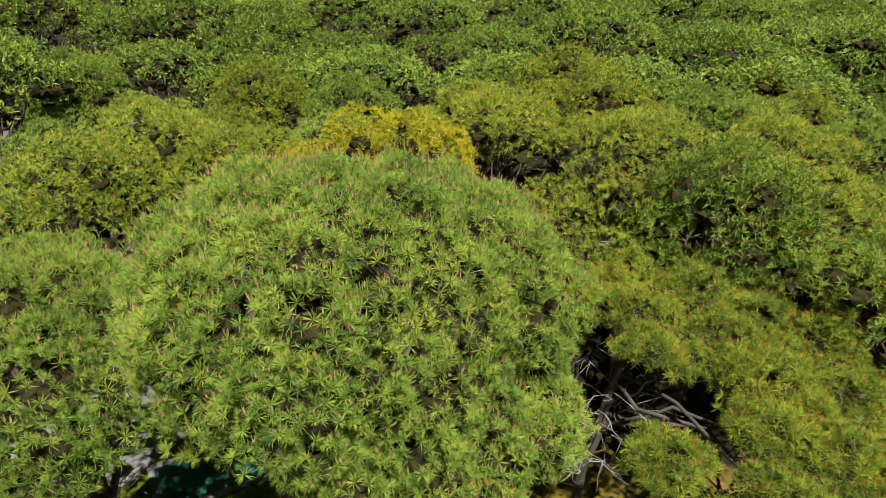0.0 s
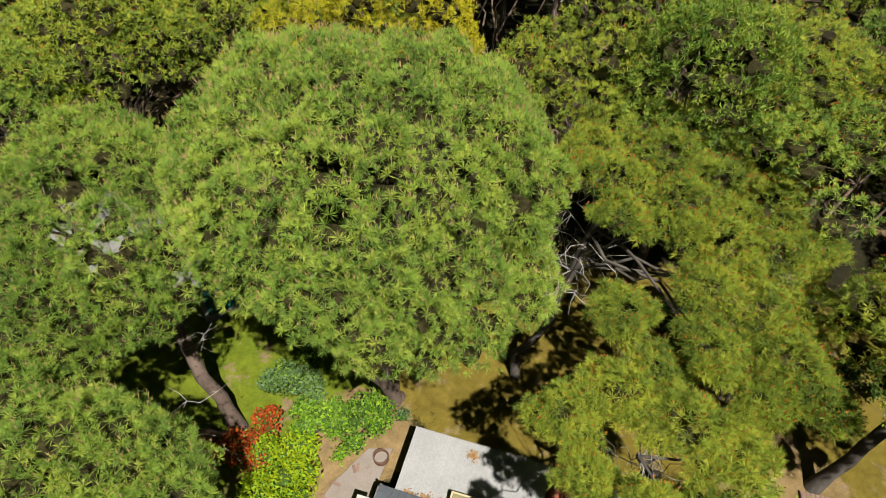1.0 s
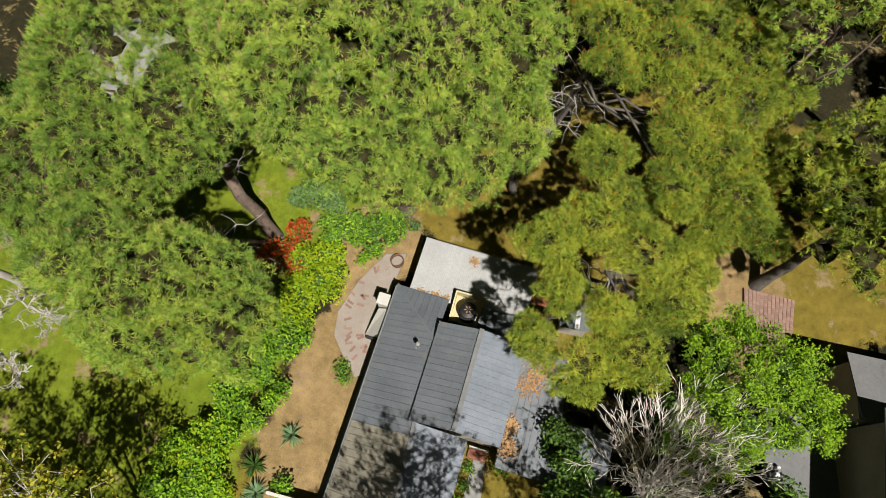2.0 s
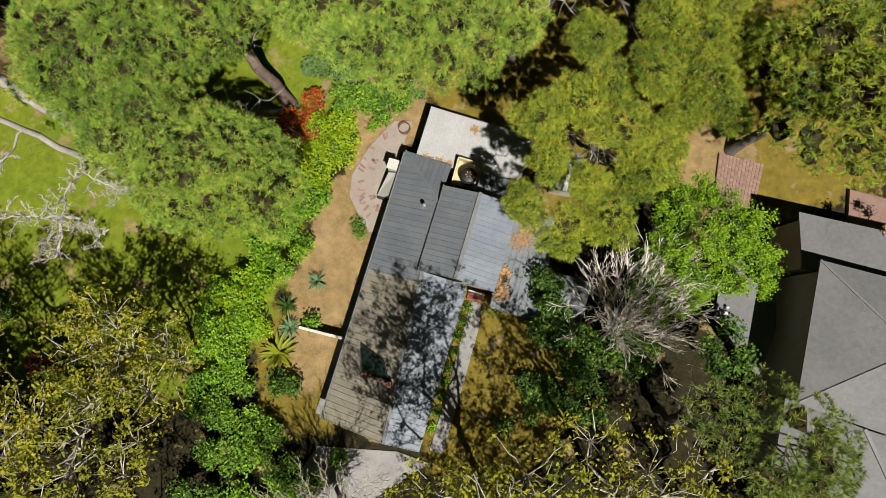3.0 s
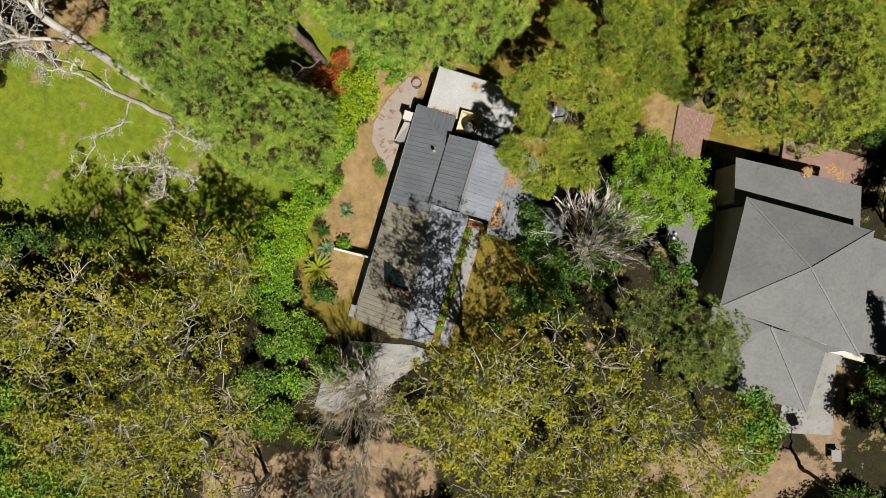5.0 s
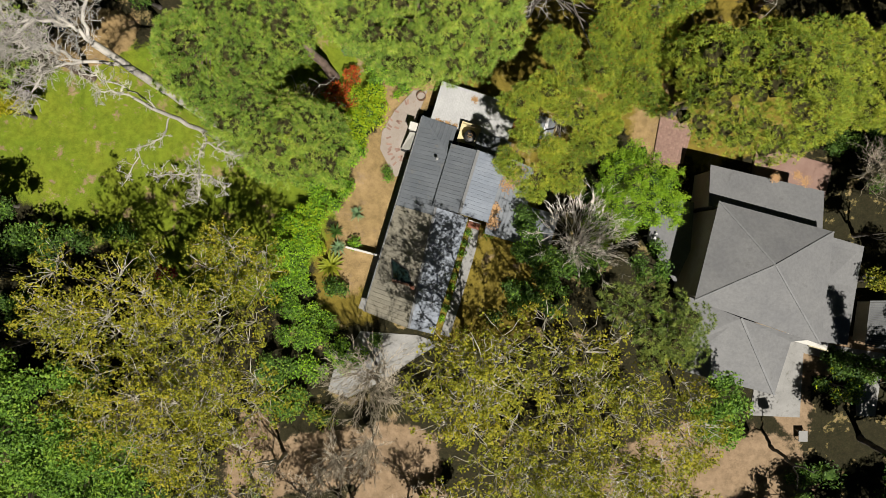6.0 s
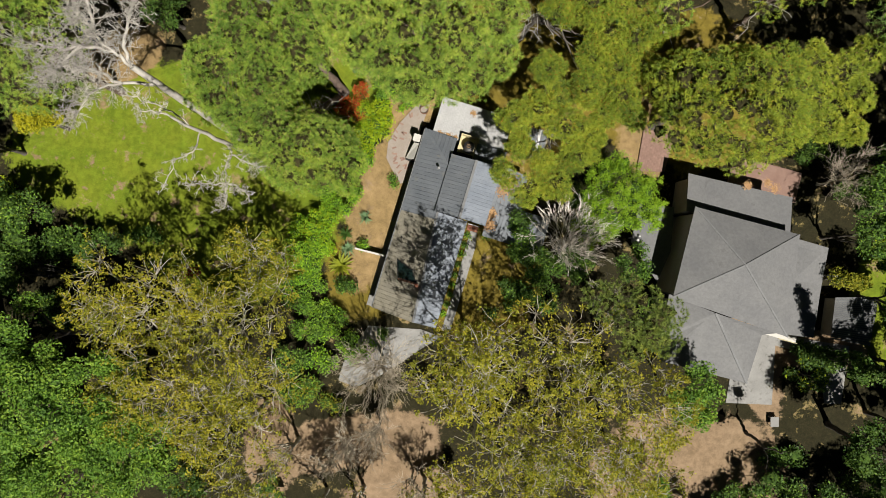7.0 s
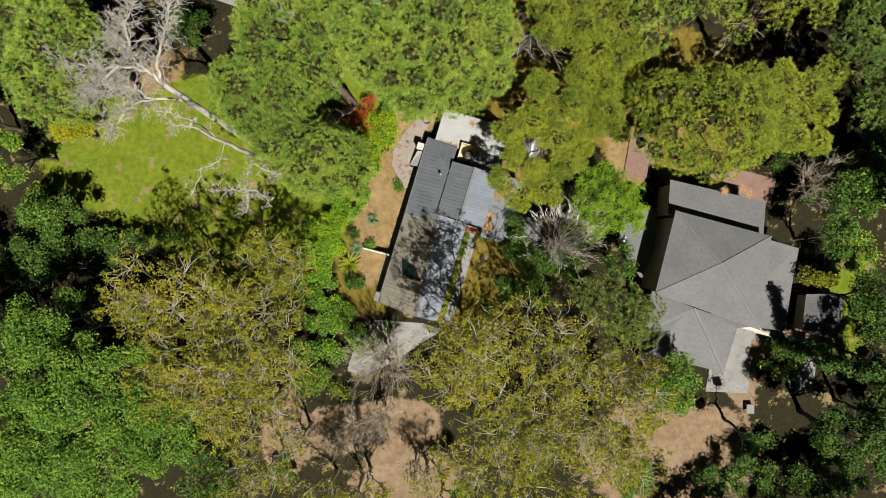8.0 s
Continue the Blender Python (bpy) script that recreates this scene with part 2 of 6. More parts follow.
def spikes(centres, axes, count, length, width, spread, r):
    """Thin pointed shoots: count triangles out of every centre, along its axis."""
    n = len(centres)
    d = axes[:, None, :] * 1.0 + r.normal(0, spread, (n, count, 3))
    d /= np.linalg.norm(d, axis=2, keepdims=True)
    ln = length * r.uniform(0.6, 1.2, (n, 1, 1))
    side = np.cross(d, r.normal(0, 1, (n, count, 3)))
    side /= np.linalg.norm(side, axis=2, keepdims=True) + 1e-9
    v = np.stack([centres[:, None, :] - side * width, centres[:, None, :] + side * width, centres[:, None, :] + d * ln], 2).reshape(-1, 3)
    return v, np.arange(len(v)).reshape(-1, 3)


def tuft_mesh(centres, axes, count, length, width, r):
    """Brushes of needles: each tuft is one island whose needles fan out from a shared base into a rounded cushion."""
    n = len(centres)
    d = r.normal(0, 1, (n, count, 3))
    d /= np.linalg.norm(d, axis=2, keepdims=True)
    d = d + axes[:, None, :] * 0.8
    d /= np.linalg.norm(d, axis=2, keepdims=True) + 1e-9
    ln = length * r.uniform(0.75, 1.1, (n, count, 1)) * r.uniform(0.75, 1.2, (n, 1, 1))
    side = np.cross(d, r.normal(0, 0.6, (n, count, 3)) + np.array([0.25, -0.4, 0.9]))
    side /= np.linalg.norm(side, axis=2, keepdims=True) + 1e-9
    tip = centres[:, None, :] + d * ln
    belly = centres[:, None, :] + d * ln * 0.45 + side * width * 2
    rim = np.stack([belly, tip], 2).reshape(n, count * 2, 3)
    v = np.concatenate([centres[:, None, :], rim], 1).reshape(-1, 3)
    o = (np.arange(n) * (2 * count + 1))[:, None]
    k = np.arange(count)[None] * 2
    f = np.stack([np.broadcast_to(o, (n, count)), o + k + 1, o + k + 2], -1).reshape(-1, 3)
    return v, f


def leaves(centres, size, r, up=0.5):
    """Single leaves as slightly folded diamonds of two triangles."""
    n = len(centres)
    nrm = r.normal(0, 1, (n, 3)) + np.array([0, 0, up * 2])
    nrm /= np.linalg.norm(nrm, axis=1, keepdims=True)
    a = np.cross(nrm, r.normal(0, 1, (n, 3)))
    a /= np.linalg.norm(a, axis=1, keepdims=True) + 1e-9
    b = np.cross(nrm, a)
    s = size * r.uniform(0.6, 1.3, (n, 1))
    v = np.stack([centres - a * s, centres - b * s * 0.55 + nrm * s * 0.15, centres + a * s, centres + b * s * 0.55 + nrm * s * 0.15], 1).reshape(-1, 3)
    o = np.arange(n)[:, None] * 4
    return v, np.concatenate([o + np.array([[0, 1, 2]]), o + np.array([[0, 2, 3]])])


def clumps(lobes, step, r, flat=1.0, gap=0.06, skirts=False):
    """Centres and radii of the clumps that fill the upper skin of the lobes (x, y, z of centre, three radii)."""
    out = []
    for lobe in lobes:
        if len(lobe) == 4:  # a single puff of an open crown: a cushion with smaller ones round it
            cx, cy, cz, pr = lobe
            out.append((cx, cy, cz, pr * 0.62))
            m, turn = 6, r.uniform(0, 6.28)
            for k in range(m):
                if r.random() < 0.85:
                    q, d = turn + k * 6.283 / m + r.normal(0, 0.2), pr * r.uniform(0.5, 0.78)
                    out.append((cx + math.cos(q) * d, cy + math.sin(q) * d, cz - pr * r.uniform(0.1, 0.4), pr * r.uniform(0.34, 0.5)))
            continue
        cx, cy, cz, rx, ry, rz = lobe
        rim = (0.9 if skirts else 0.45) * step
        rx, ry, cz = max(rx - rim, 0.55 * rx), max(ry - rim, 0.55 * ry), cz - 0.3 * step
        turn = r.uniform(0, 6.28, 3)
        for i in np.arange(-rx, rx + step, step):
            for j in np.arange(-ry, ry + step, step):
                x, y = i + r.normal(0, step * 0.28), j + r.normal(0, step * 0.28)
                ang = math.atan2(y / ry, x / rx)
                edge = 0.93 + 0.07 * math.sin(3 * ang + turn[0]) + 0.06 * math.sin(5 * ang + turn[1]) + 0.04 * math.sin(9 * ang + turn[2])
                d = math.hypot(x / rx, y / ry) / edge
                if d > 1 or r.random() < gap:
                    continue
                z = rz * math.sqrt(max(0, 1 - d * d) ** flat) + r.normal(0, 0.22)
                out.append((cx + x, cy + y, cz + z, step * r.uniform(0.62, 0.9)))
        for k in range(int(rz / step * 1.1) if skirts else 0):
            h = (k + 0.4) / (rz / step * 1.1)
            d = math.sqrt(max(0.05, 1 - h ** (2 / flat)))
            m = int(6.28 * d * (rx + ry) / 2 / (step * 1.05))
            for i in range(m):
                ang = (i + r.uniform(-0.3, 0.3)) * 6.283 / m
                edge = 0.93 + 0.07 * math.sin(3 * ang + turn[0]) + 0.06 * math.sin(5 * ang + turn[1]) + 0.04 * math.sin(9 * ang + turn[2])
                if r.random() > gap * 1.5:
                    out.append((cx + math.cos(ang) * rx * d * edge, cy + math.sin(ang) * ry * d * edge, cz + h * rz + r.normal(0, 0.2), step * r.uniform(0.6, 0.82)))
        if not out:
            out.append((cx, cy, cz + rz * 0.6, step * 0.75))
    return np.array(out)


def skin(cl, n, r, low=-0.25, squash=0.8, bury=0.75):
    """Points on the upper skins of the clumps, less those buried inside others, with their outward directions."""
    k = (np.arange(n)[None] + r.random((len(cl), 1))) / n
    z = 1 - (1 - low) * k
    turn = 2.39996 * np.arange(n)[None] + r.uniform(0, 6.28, (len(cl), 1)) + r.normal(0, 0.15, (len(cl), n))
    flat_r = np.sqrt(np.maximum(0, 1 - z * z))
    d = np.stack([np.cos(turn) * flat_r, np.sin(turn) * flat_r, z], -1)
    p = cl[:, None, :3] + d * cl[:, None, 3:4] * np.array([1, 1, squash])
    p, d = p.reshape(-1, 3), d.reshape(-1, 3)
    own = np.repeat(np.arange(len(cl)), n)
    keep = np.ones(len(p), bool)
    for s in range(0, len(p), 2000):
        q = p[s:s + 2000]
        dist = np.linalg.norm(q[:, None, :] - cl[None, :, :3], axis=2) / cl[None, :, 3]
        dist[np.arange(len(q)), own[s:s + 2000]] = 9
        keep[s:s + 2000] = (dist > bury).all(1)
    return p[keep], d[keep]


ICO = bmesh.new()
bmesh.ops.create_icosphere(ICO, subdivisions=1, radius=1.0)
ICO.verts.ensure_lookup_table()
ICO_V = np.array([v.co[:] for v in ICO.verts])
ICO_F = np.array([[v.index for v in f.verts] for f in ICO.faces])
ICO.free()


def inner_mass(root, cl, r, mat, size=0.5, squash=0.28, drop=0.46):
    """Opaque cores added for old foliage and twigs: they close every clump from within, and their dark colour stands
    for shade.
    """
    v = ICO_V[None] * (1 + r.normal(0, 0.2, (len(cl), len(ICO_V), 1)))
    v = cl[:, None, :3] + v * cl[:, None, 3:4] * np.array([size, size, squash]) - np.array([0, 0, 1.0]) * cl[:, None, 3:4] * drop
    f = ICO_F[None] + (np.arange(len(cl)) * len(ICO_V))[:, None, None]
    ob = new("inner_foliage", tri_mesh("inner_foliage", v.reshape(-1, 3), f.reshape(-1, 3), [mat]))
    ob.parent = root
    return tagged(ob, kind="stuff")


def limbs_to(cl, fork, share, thick, r, sag=0.05):
    """Boughs from the fork to some clumps, and branches from the boughs to the rest."""
    idx = r.permutation(len(cl))
    ends = idx[:int(np.clip(len(cl) * share, 4, 16))]
    boughs, paths = [], []
    for e in ends:
        q = bend(np.array(fork) * r.uniform(0.72, 1.0), cl[e, :3] - (0, 0, cl[e, 3] * 0.5), 7, sag, 0.03, r)
        boughs.append((q, np.linspace(thick, thick * 0.22, 7)))
    joints = np.concatenate([q[2:6] for q, _ in boughs])
    for e in idx[len(ends):]:
        c = cl[e, :3] - (0, 0, cl[e, 3] * 0.5)
        j = joints[np.argmin(np.linalg.norm(joints - c, axis=1))]
        paths.append((bend(j, c, 4, 0.04, 0.04, r), np.linspace(thick * 0.3, thick * 0.08, 4)))
    return boughs, paths


def hang(root, name, paths, sides, mat, smooth=True, kind="", label=""):
    if not paths:
        return None
    v, f = tubes(paths, sides)
    ob = new(name, tri_mesh(name, v, f, [mat], smooth=smooth))
    ob.parent = root
    return tagged(ob, label, kind=kind)


def stem(root, base, fork, r0, r1, bark, r, lean=0.012, name="trunk"):
    p = bend(base, fork, 8, 0, lean, r)
    rad = np.linspace(r0, r1, 8)
    rad[0] *= 1.35
    v, f = tubes([(p, rad)], 12)
    ob = new(name, tri_mesh(name, v, f, [bark], smooth=True))
    ob.parent = root
    return p


def pine(x, y, lobes, fork, label, leaf="pine", tip="candle", tip_share=0.6, tip_len=0.3, bark="bark", thick=0.35, step=1.9, tufts=54,
         count=22, length=0.38, width=0.0175, joined=False, base2=None, seed=1, group="pines", dead=10, share=0.3, flat=0.8, gap=0.04):
    """An umbrella pine: lobes are given in the world; the trunk stands at x, y."""
    r = np.random.default_rng(seed)
    root = thing("pine_tree", x, y, 0, label, "pine tree", group)
    lob = [(q[0] - x, q[1] - y, *q[2:]) for q in lobes]
    cl = clumps(lob, step, r, flat, gap, gap <= 0.08 and not joined)
    p, d = skin(cl, tufts, r, -0.2, 0.8, 0.74)
    p = p + r.normal(0, 0.06, p.shape) + d * r.normal(0, 0.11, (len(p), 1))
    ax = d * 0.7 + np.array([0, 0, 0.75])
    ax /= np.linalg.norm(ax, axis=1, keepdims=True)
    v, f = tuft_mesh(p, ax, count, length, width, r)
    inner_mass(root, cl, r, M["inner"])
    mats, idx = [M[leaf]], np.zeros(len(f), int)
    pick = r.random(len(p)) < tip_share
    c = p[pick] + ax[pick] * length * (0.92 if tip == "candle" else 0.78)
    up = ax[pick] * 0.4 + np.array([0, 0, 1.0])
    up /= np.linalg.norm(up, axis=1, keepdims=True)
    v2, f2 = spikes(c, up, 3, tip_len, 0.022 if tip == "candle" else 0.04, 0.2, r)
    crown = tri_mesh("crown", np.concatenate([v, v2]), np.concatenate([f, f2 + len(v)]), mats + [M[tip]], np.concatenate([idx, np.ones(len(f2), int)]))
    ob = new("crown", crown)
    ob.parent = root
    tagged(ob, kind="stuff")
    fx, fy, fz = fork[0] - x, fork[1] - y, fork[2]
    stem(root, (0, 0, -0.2), (fx, fy, fz), thick, thick * 0.72, M[bark], r)
    if base2:
        stem(root, (0.4, 0.2, -0.2), (base2[0] - x, base2[1] - y, base2[2]), thick * 0.7, thick * 0.4, M[bark], r)
    boughs, paths = limbs_to(cl, (fx, fy, fz), share, thick * 0.42, r)
    if joined:
        paths = boughs
    else:
        for q in boughs:
            hang(root, "bough", [q], 6, M[bark])
    hang(root, "branchwork", paths, 5, M[bark], kind="stuff")
    if dead:
        paths = []
        for _ in range(dead):
            t = r.uniform(0.55, 1.0)
            a = np.array([fx, fy, fz]) * t
            e = a + np.array([*r.normal(0, 1.5, 2), r.uniform(-0.2, 1.2)])
            q = bend(a, e, 5, 0.05, 0.06, r)
            paths.append((q, np.linspace(0.035, 0.014, 5)))
            for k in range(5):
                s = q[r.integers(1, 5)]
                paths.append((bend(s, s + r.normal(0, 0.55, 3), 3, 0, 0.08, r), np.linspace(0.014, 0.008, 3)))
        hang(root, "dead_twigwork", paths, 4, M["dead_wood"], False, "stuff", "bleached dead twigs")
    return root


def broadleaf(x, y, lobes, fork, label, leaf, size=0.16, n=420, step=1.9, bark="grey_bark", thick=0.25, seed=1, name="broadleaf_tree", category="tree",
              group="", share=0.3, twigs=0, twig_len=1.0, low=-0.4, flat=0.8, gap=0.06, fill=0.35, second=None, second_share=0.2, droop=0.0, stems=1, closed=None):
    """A broad-leaved tree or bush: boughs, twigs and single leaves in clumps."""
    r = np.random.default_rng(seed)
    root = thing(name, x, y, 0, label, category, group)
    lob = [(a - x, b - y, c, d, e, f) for a, b, c, d, e, f in lobes]
    cl = clumps(lob, step, r, flat, gap)
    fx, fy, fz = fork[0] - x, fork[1] - y, fork[2]
    if fz > 0.3:
        for k in range(stems):
            stem(root, (r.normal(0, 0.25) * (stems > 1), r.normal(0, 0.25) * (stems > 1), -0.2), (fx, fy, fz), thick, thick * 0.7, M[bark], r)
    boughs, paths = limbs_to(cl, (fx, fy, fz), share, thick * 0.5, r)
    for q in boughs:
        hang(root, "bough", [q], 5, M[bark])
    tips = []
    for c in cl:
        for _ in range(twigs):
            d = r.normal(0, 1, 3)
            d[2] = abs(d[2]) * 0.7
            d /= np.linalg.norm(d)
            e = c[:3] + d * c[3] * r.uniform(0.6, 1.25) * twig_len + np.array([0, 0, -droop])
            paths.append((bend(c[:3] - (0, 0, c[3] * 0.3), e, 4, 0.06, 0.09, r), np.linspace(0.04, 0.014, 4)))
            tips.append(e)
    hang(root, "branchwork", paths, 3, M[bark], kind="stuff")
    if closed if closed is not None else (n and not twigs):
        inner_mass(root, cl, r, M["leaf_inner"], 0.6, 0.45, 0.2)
    if n:
        p, d = skin(cl, n, r, low, 0.85, 0.55)
        p = p - d * (r.random((len(p), 1)) ** 2) * fill * 2
        p = p + r.normal(0, 0.1, p.shape)
        if tips:
            tp = np.array(tips)
            near = tp[r.integers(0, len(tp), len(p))] + r.normal(0, 0.2, p.shape)
            use = r.random(len(p)) < 0.75
            p[use] = near[use]
        p[:, 2] = np.maximum(p[:, 2], 0.05)
        v, f = leaves(p, size, r)
        mats = [M[leaf]]
        idx = None
        if second:
            mats.append(M[second])
            k = (r.random(len(p)) < second_share).astype(int)
            idx = np.concatenate([k, k])
        ob = tagged(new("crown", tri_mesh("crown", v, f, mats, idx)), kind="stuff")
        ob.parent = root
    return root


def bare(x, y, top, spread, label, mat="dead_wood", thick=0.16, boughs=9, levels=4, split=4, seed=1, name="bare_tree", height0=1.2, fine=0.012, jag=0.06, shrink=0.62, ratio=0.5,
         aims=(), fork=None, group=""):
    """A leafless tree: every bough splits again and again into thinner twigs. aims: where single boughs reach to, in the world."""
    r = np.random.default_rng(seed)
    root = thing(name, x, y, 0, label, "tree", group)
    fork = np.array([0, 0, height0]) if fork is None else np.array(fork) - (x, y, 0)
    trunk = stem(root, (0, 0, -0.2), fork, thick, thick * 0.8, M[mat], r)
    twigs = []

    def grow(a, d, ln, rad, lev):
        k = 6 if lev > 1 else 4
        q = bend(a, a + d * ln, k, 0.05, jag, r)
        path = (q, np.linspace(rad, max(rad * 0.4, fine), k))
        if lev == levels - 1:
            hang(root, "bough", [path], 6, M[mat])
        else:
            twigs.append(path)
        if lev == 0:
            return
        for _ in range(split):
            s = q[r.integers(1, k)]
            e = d + r.normal(0, ratio, 3)
            e[2] += 0.12
            e /= np.linalg.norm(e)
            grow(s, e, ln * shrink * r.uniform(0.6, 1.15), max(rad * 0.45, fine), lev - 1)

    for k in range(boughs):
        a = k * 6.283 / boughs + r.normal(0, 0.2)
        t = r.uniform(0.25, 1.0)
        d = np.array([math.cos(a) * spread * t, math.sin(a) * spread * t, (top - fork[2]) * r.uniform(0.7, 1.0)])
        ln = np.linalg.norm(d)
        grow(trunk[-1], d / ln, ln * 0.62, thick * 0.5, levels - 1)
    for aim in aims:
        d = np.array(aim) - (x, y, 0) - trunk[-1]
        ln = np.linalg.norm(d)
        grow(trunk[-1], d / ln, ln * 0.8, thick * 0.62, levels - 1)
    hang(root, "twigwork", twigs, 3, M[mat], False, "stuff")
    return root


def snag(trunk, limbs, label, seed, twigs, reach):
    """A dead tree: a trunk and crooked limbs through given points, with short lichen-grown twigs crowded along them."""
    r = np.random.default_rng(seed)
    pts, r0, r1 = trunk
    base = np.array([pts[0][0], pts[0][1], 0.0])
    root = thing("dead_tree", base[0], base[1], 0, label, "tree")

    def crooked(points, jag):
        q = np.array(points, float) - base
        fine = np.concatenate([bend(a, b, 5, 0.02, jag, r)[:-1] for a, b in zip(q, q[1:])] + [q[-1:]])
        return fine

    q = crooked(pts, 0.012)
    rad = np.linspace(r0, r1, len(q))
    rad[0] *= 1.4
    hang(root, "trunk", [(q, rad)], 12, M["dead_wood"])
    small = []

    def sprig(a, d, ln, rad, lev):
        e = a + d * ln
        p = bend(a, e, 3, 0.06, 0.1, r)
        small.append((p, np.linspace(rad, max(0.014, rad * 0.5), 3)))
        if lev:
            for _ in range(4):
                v = d * 0.8 + r.normal(0, 0.75, 3)
                sprig(p[r.integers(1, 3)], v / np.linalg.norm(v), ln * r.uniform(0.35, 0.65), max(0.014, rad * 0.6), lev - 1)

    for limb in limbs:
        q = crooked(limb, 0.05)
        k = len(q)
        hang(root, "limb", [(q, np.linspace(r1 * 0.62, 0.05, k))], 7, M["dead_wood"])
        for _ in range(twigs):
            i = min(k - 1, int(k * r.random() ** 0.6))
            v = r.normal(0, 1, 3) + (q[-1] - q[0]) / np.linalg.norm(q[-1] - q[0]) * 0.5
            v[2] = abs(v[2]) * 0.6
            sprig(q[i], v / np.linalg.norm(v), reach * r.uniform(0.4, 1.1), 0.035, 2)
    hang(root, "twigwork", small, 3, M["dead_wood"], False, "stuff", "pale lichen-grown twigs")
    return root


def prism(bm, pts, z0, z1):
    """A solid slab over a polygon; z0 and z1 may be numbers or lists."""
    k = len(pts)
    za = z0 if isinstance(z0, (list, tuple)) else [z0] * k
    zb = z1 if isinstance(z1, (list, tuple)) else [z1] * k
    a = [bm.verts.new((p[0], p[1], za[i])) for i, p in enumerate(pts)]
    b = [bm.verts.new((p[0], p[1], zb[i])) for i, p in enumerate(pts)]
    bm.faces.new(a[::-1])
    bm.faces.new(b)
    for i in range(k):
        bm.faces.new((a[i], a[(i + 1) % k], b[(i + 1) % k], b[i]))
    bmesh.ops.recalc_face_normals(bm, faces=bm.faces)
    return bm


def box(x0, y0, z0, x1, y1, z1, bevel=0.0):
    bm = prism(bmesh.new(), [(x0, y0), (x1, y0), (x1, y1), (x0, y1)], z0, z1)
    if bevel:
        bmesh.ops.bevel(bm, geom=bm.edges[:], offset=bevel, segments=2, affect="EDGES")
    return bm


def ring_mesh(r_out, r_in, z0, z1, n=28):
    bm = bmesh.new()
    rows = []
    for r, z in ((r_out, z0), (r_out, z1), (r_in, z1), (r_in, z0)):
        rows.append([bm.verts.new((r * math.cos(6.28319 * i / n), r * math.sin(6.28319 * i / n), z)) for i in range(n)])
    for a in range(4):
        for i in range(n):
            bm.faces.new((rows[a][i], rows[a][(i + 1) % n], rows[(a + 1) % 4][(i + 1) % n], rows[(a + 1) % 4][i]))
    bmesh.ops.recalc_face_normals(bm, faces=bm.faces)
    return bm


def drum(r, z0, z1, n=28, cap=0.0):
    bm = bmesh.new()
    prof = [(r, z0), (r, z1)] + ([(r * 0.93, z1 + cap * 0.5), (r * 0.5, z1 + cap)] if cap else [])
    rows = [[bm.verts.new((a * math.cos(6.28319 * i / n), a * math.sin(6.28319 * i / n), z)) for i in range(n)] for a, z in prof]
    for a in range(len(rows) - 1):
        for i in range(n):
            bm.faces.new((rows[a][i], rows[a][(i + 1) % n], rows[a + 1][(i + 1) % n], rows[a + 1][i]))
    bm.faces.new(rows[-1])
    bm.faces.new(rows[0][::-1])
    bmesh.ops.recalc_face_normals(bm, faces=bm.faces)
    return bm


# ---- ground ----
def axis(fine, step, far):
    inner = np.arange(-fine, fine + step, step)
    outer = fine + np.array([3, 8, 16, 30, 55, 100, 200, 450, 1000, 2500.0])
    return np.concatenate([-outer[::-1], inner, outer])


gx, gy = axis(62, 0.7, 0), axis(62, 0.7, 0)
GX, GY = np.meshgrid(gx, gy, indexing="ij")
wav = 0.05 * np.sin(GX * 0.31 + GY * 0.17) + 0.04 * np.sin(GX * 0.13 - GY * 0.41)
verts = np.stack([GX, GY, wav * 0.8 - 0.08], -1).reshape(-1, 3)
nx, ny = len(gx), len(gy)
ii = (np.arange(nx - 1)[:, None] * ny + np.arange(ny - 1)[None]).ravel()
me = tri_mesh("ground", verts, np.stack([ii, ii + ny, ii + ny + 1, ii + 1], -1), [], smooth=True)


def blob(items):
    """How much each ground point belongs to soft-edged patches (x, y, rx, ry, turn)."""
    w = np.zeros(GX.shape)
    for x, y, rx, ry, a in items:
        c, s = math.cos(radians(a)), math.sin(radians(a))
        u, v = (GX - x) * c + (GY - y) * s, -(GX - x) * s + (GY - y) * c
        d = np.sqrt((u / rx) ** 2 + (v / ry) ** 2)
        w = np.maximum(w, np.clip((1.4 - d) / 0.8, 0, 1))
    return w.ravel()


SOIL = [(-9.0, 6, 2.8, 9, -17), (-5.5, 19, 3, 3, 0), (23, 14, 2.5, 4, 0), (-41, 24, 4, 2.5, 20)]
LAWN = [(-34, 12, 14, 9, 0), (-27, 4, 10, 8, 0), (-11, 22, 6, 6, 0), (-45, 12, 8, 6, 0), (-24, 10, 9, 11, 0), (-19, 14, 6, 9, 0), (52, -6, 3, 6, 0), (-15, 30, 10, 8, 0)]
DRY = [(9, 20, 8, 9, 0), (7, 26, 9, 8, 0), (28, 20, 9, 8, 0), (4, -3, 5, 8, -17), (16, 24, 8, 8, 0), (-11, -2, 4, 5, 0), (-18, 5, 3, 4, 0)]
DRIVE = [(-15, -23.5, 7, 2.6, 10), (-6.5, -24, 4, 4, 0), (-22.5, -24, 2.5, 5, 0), (-6, -30, 6, 3, 0), (28.5, -26.5, 9.5, 6.0, 0), (42, -11, 7, 2.0, -10), (36.6, -13, 2.2, 6, 15)]
for nm, items in (("soil", SOIL), ("lawn", LAWN), ("dry", DRY), ("drive", DRIVE)):
    at = me.attributes.new(nm, "FLOAT", "POINT")
    at.data.foreach_set("value", blob(items).astype(np.float32))
gm, n, l, b = node_mat("ground_cover", 0.95, 0, 0.15)
warp = noise_tex(n, l, 0.4, 8, 0.75)
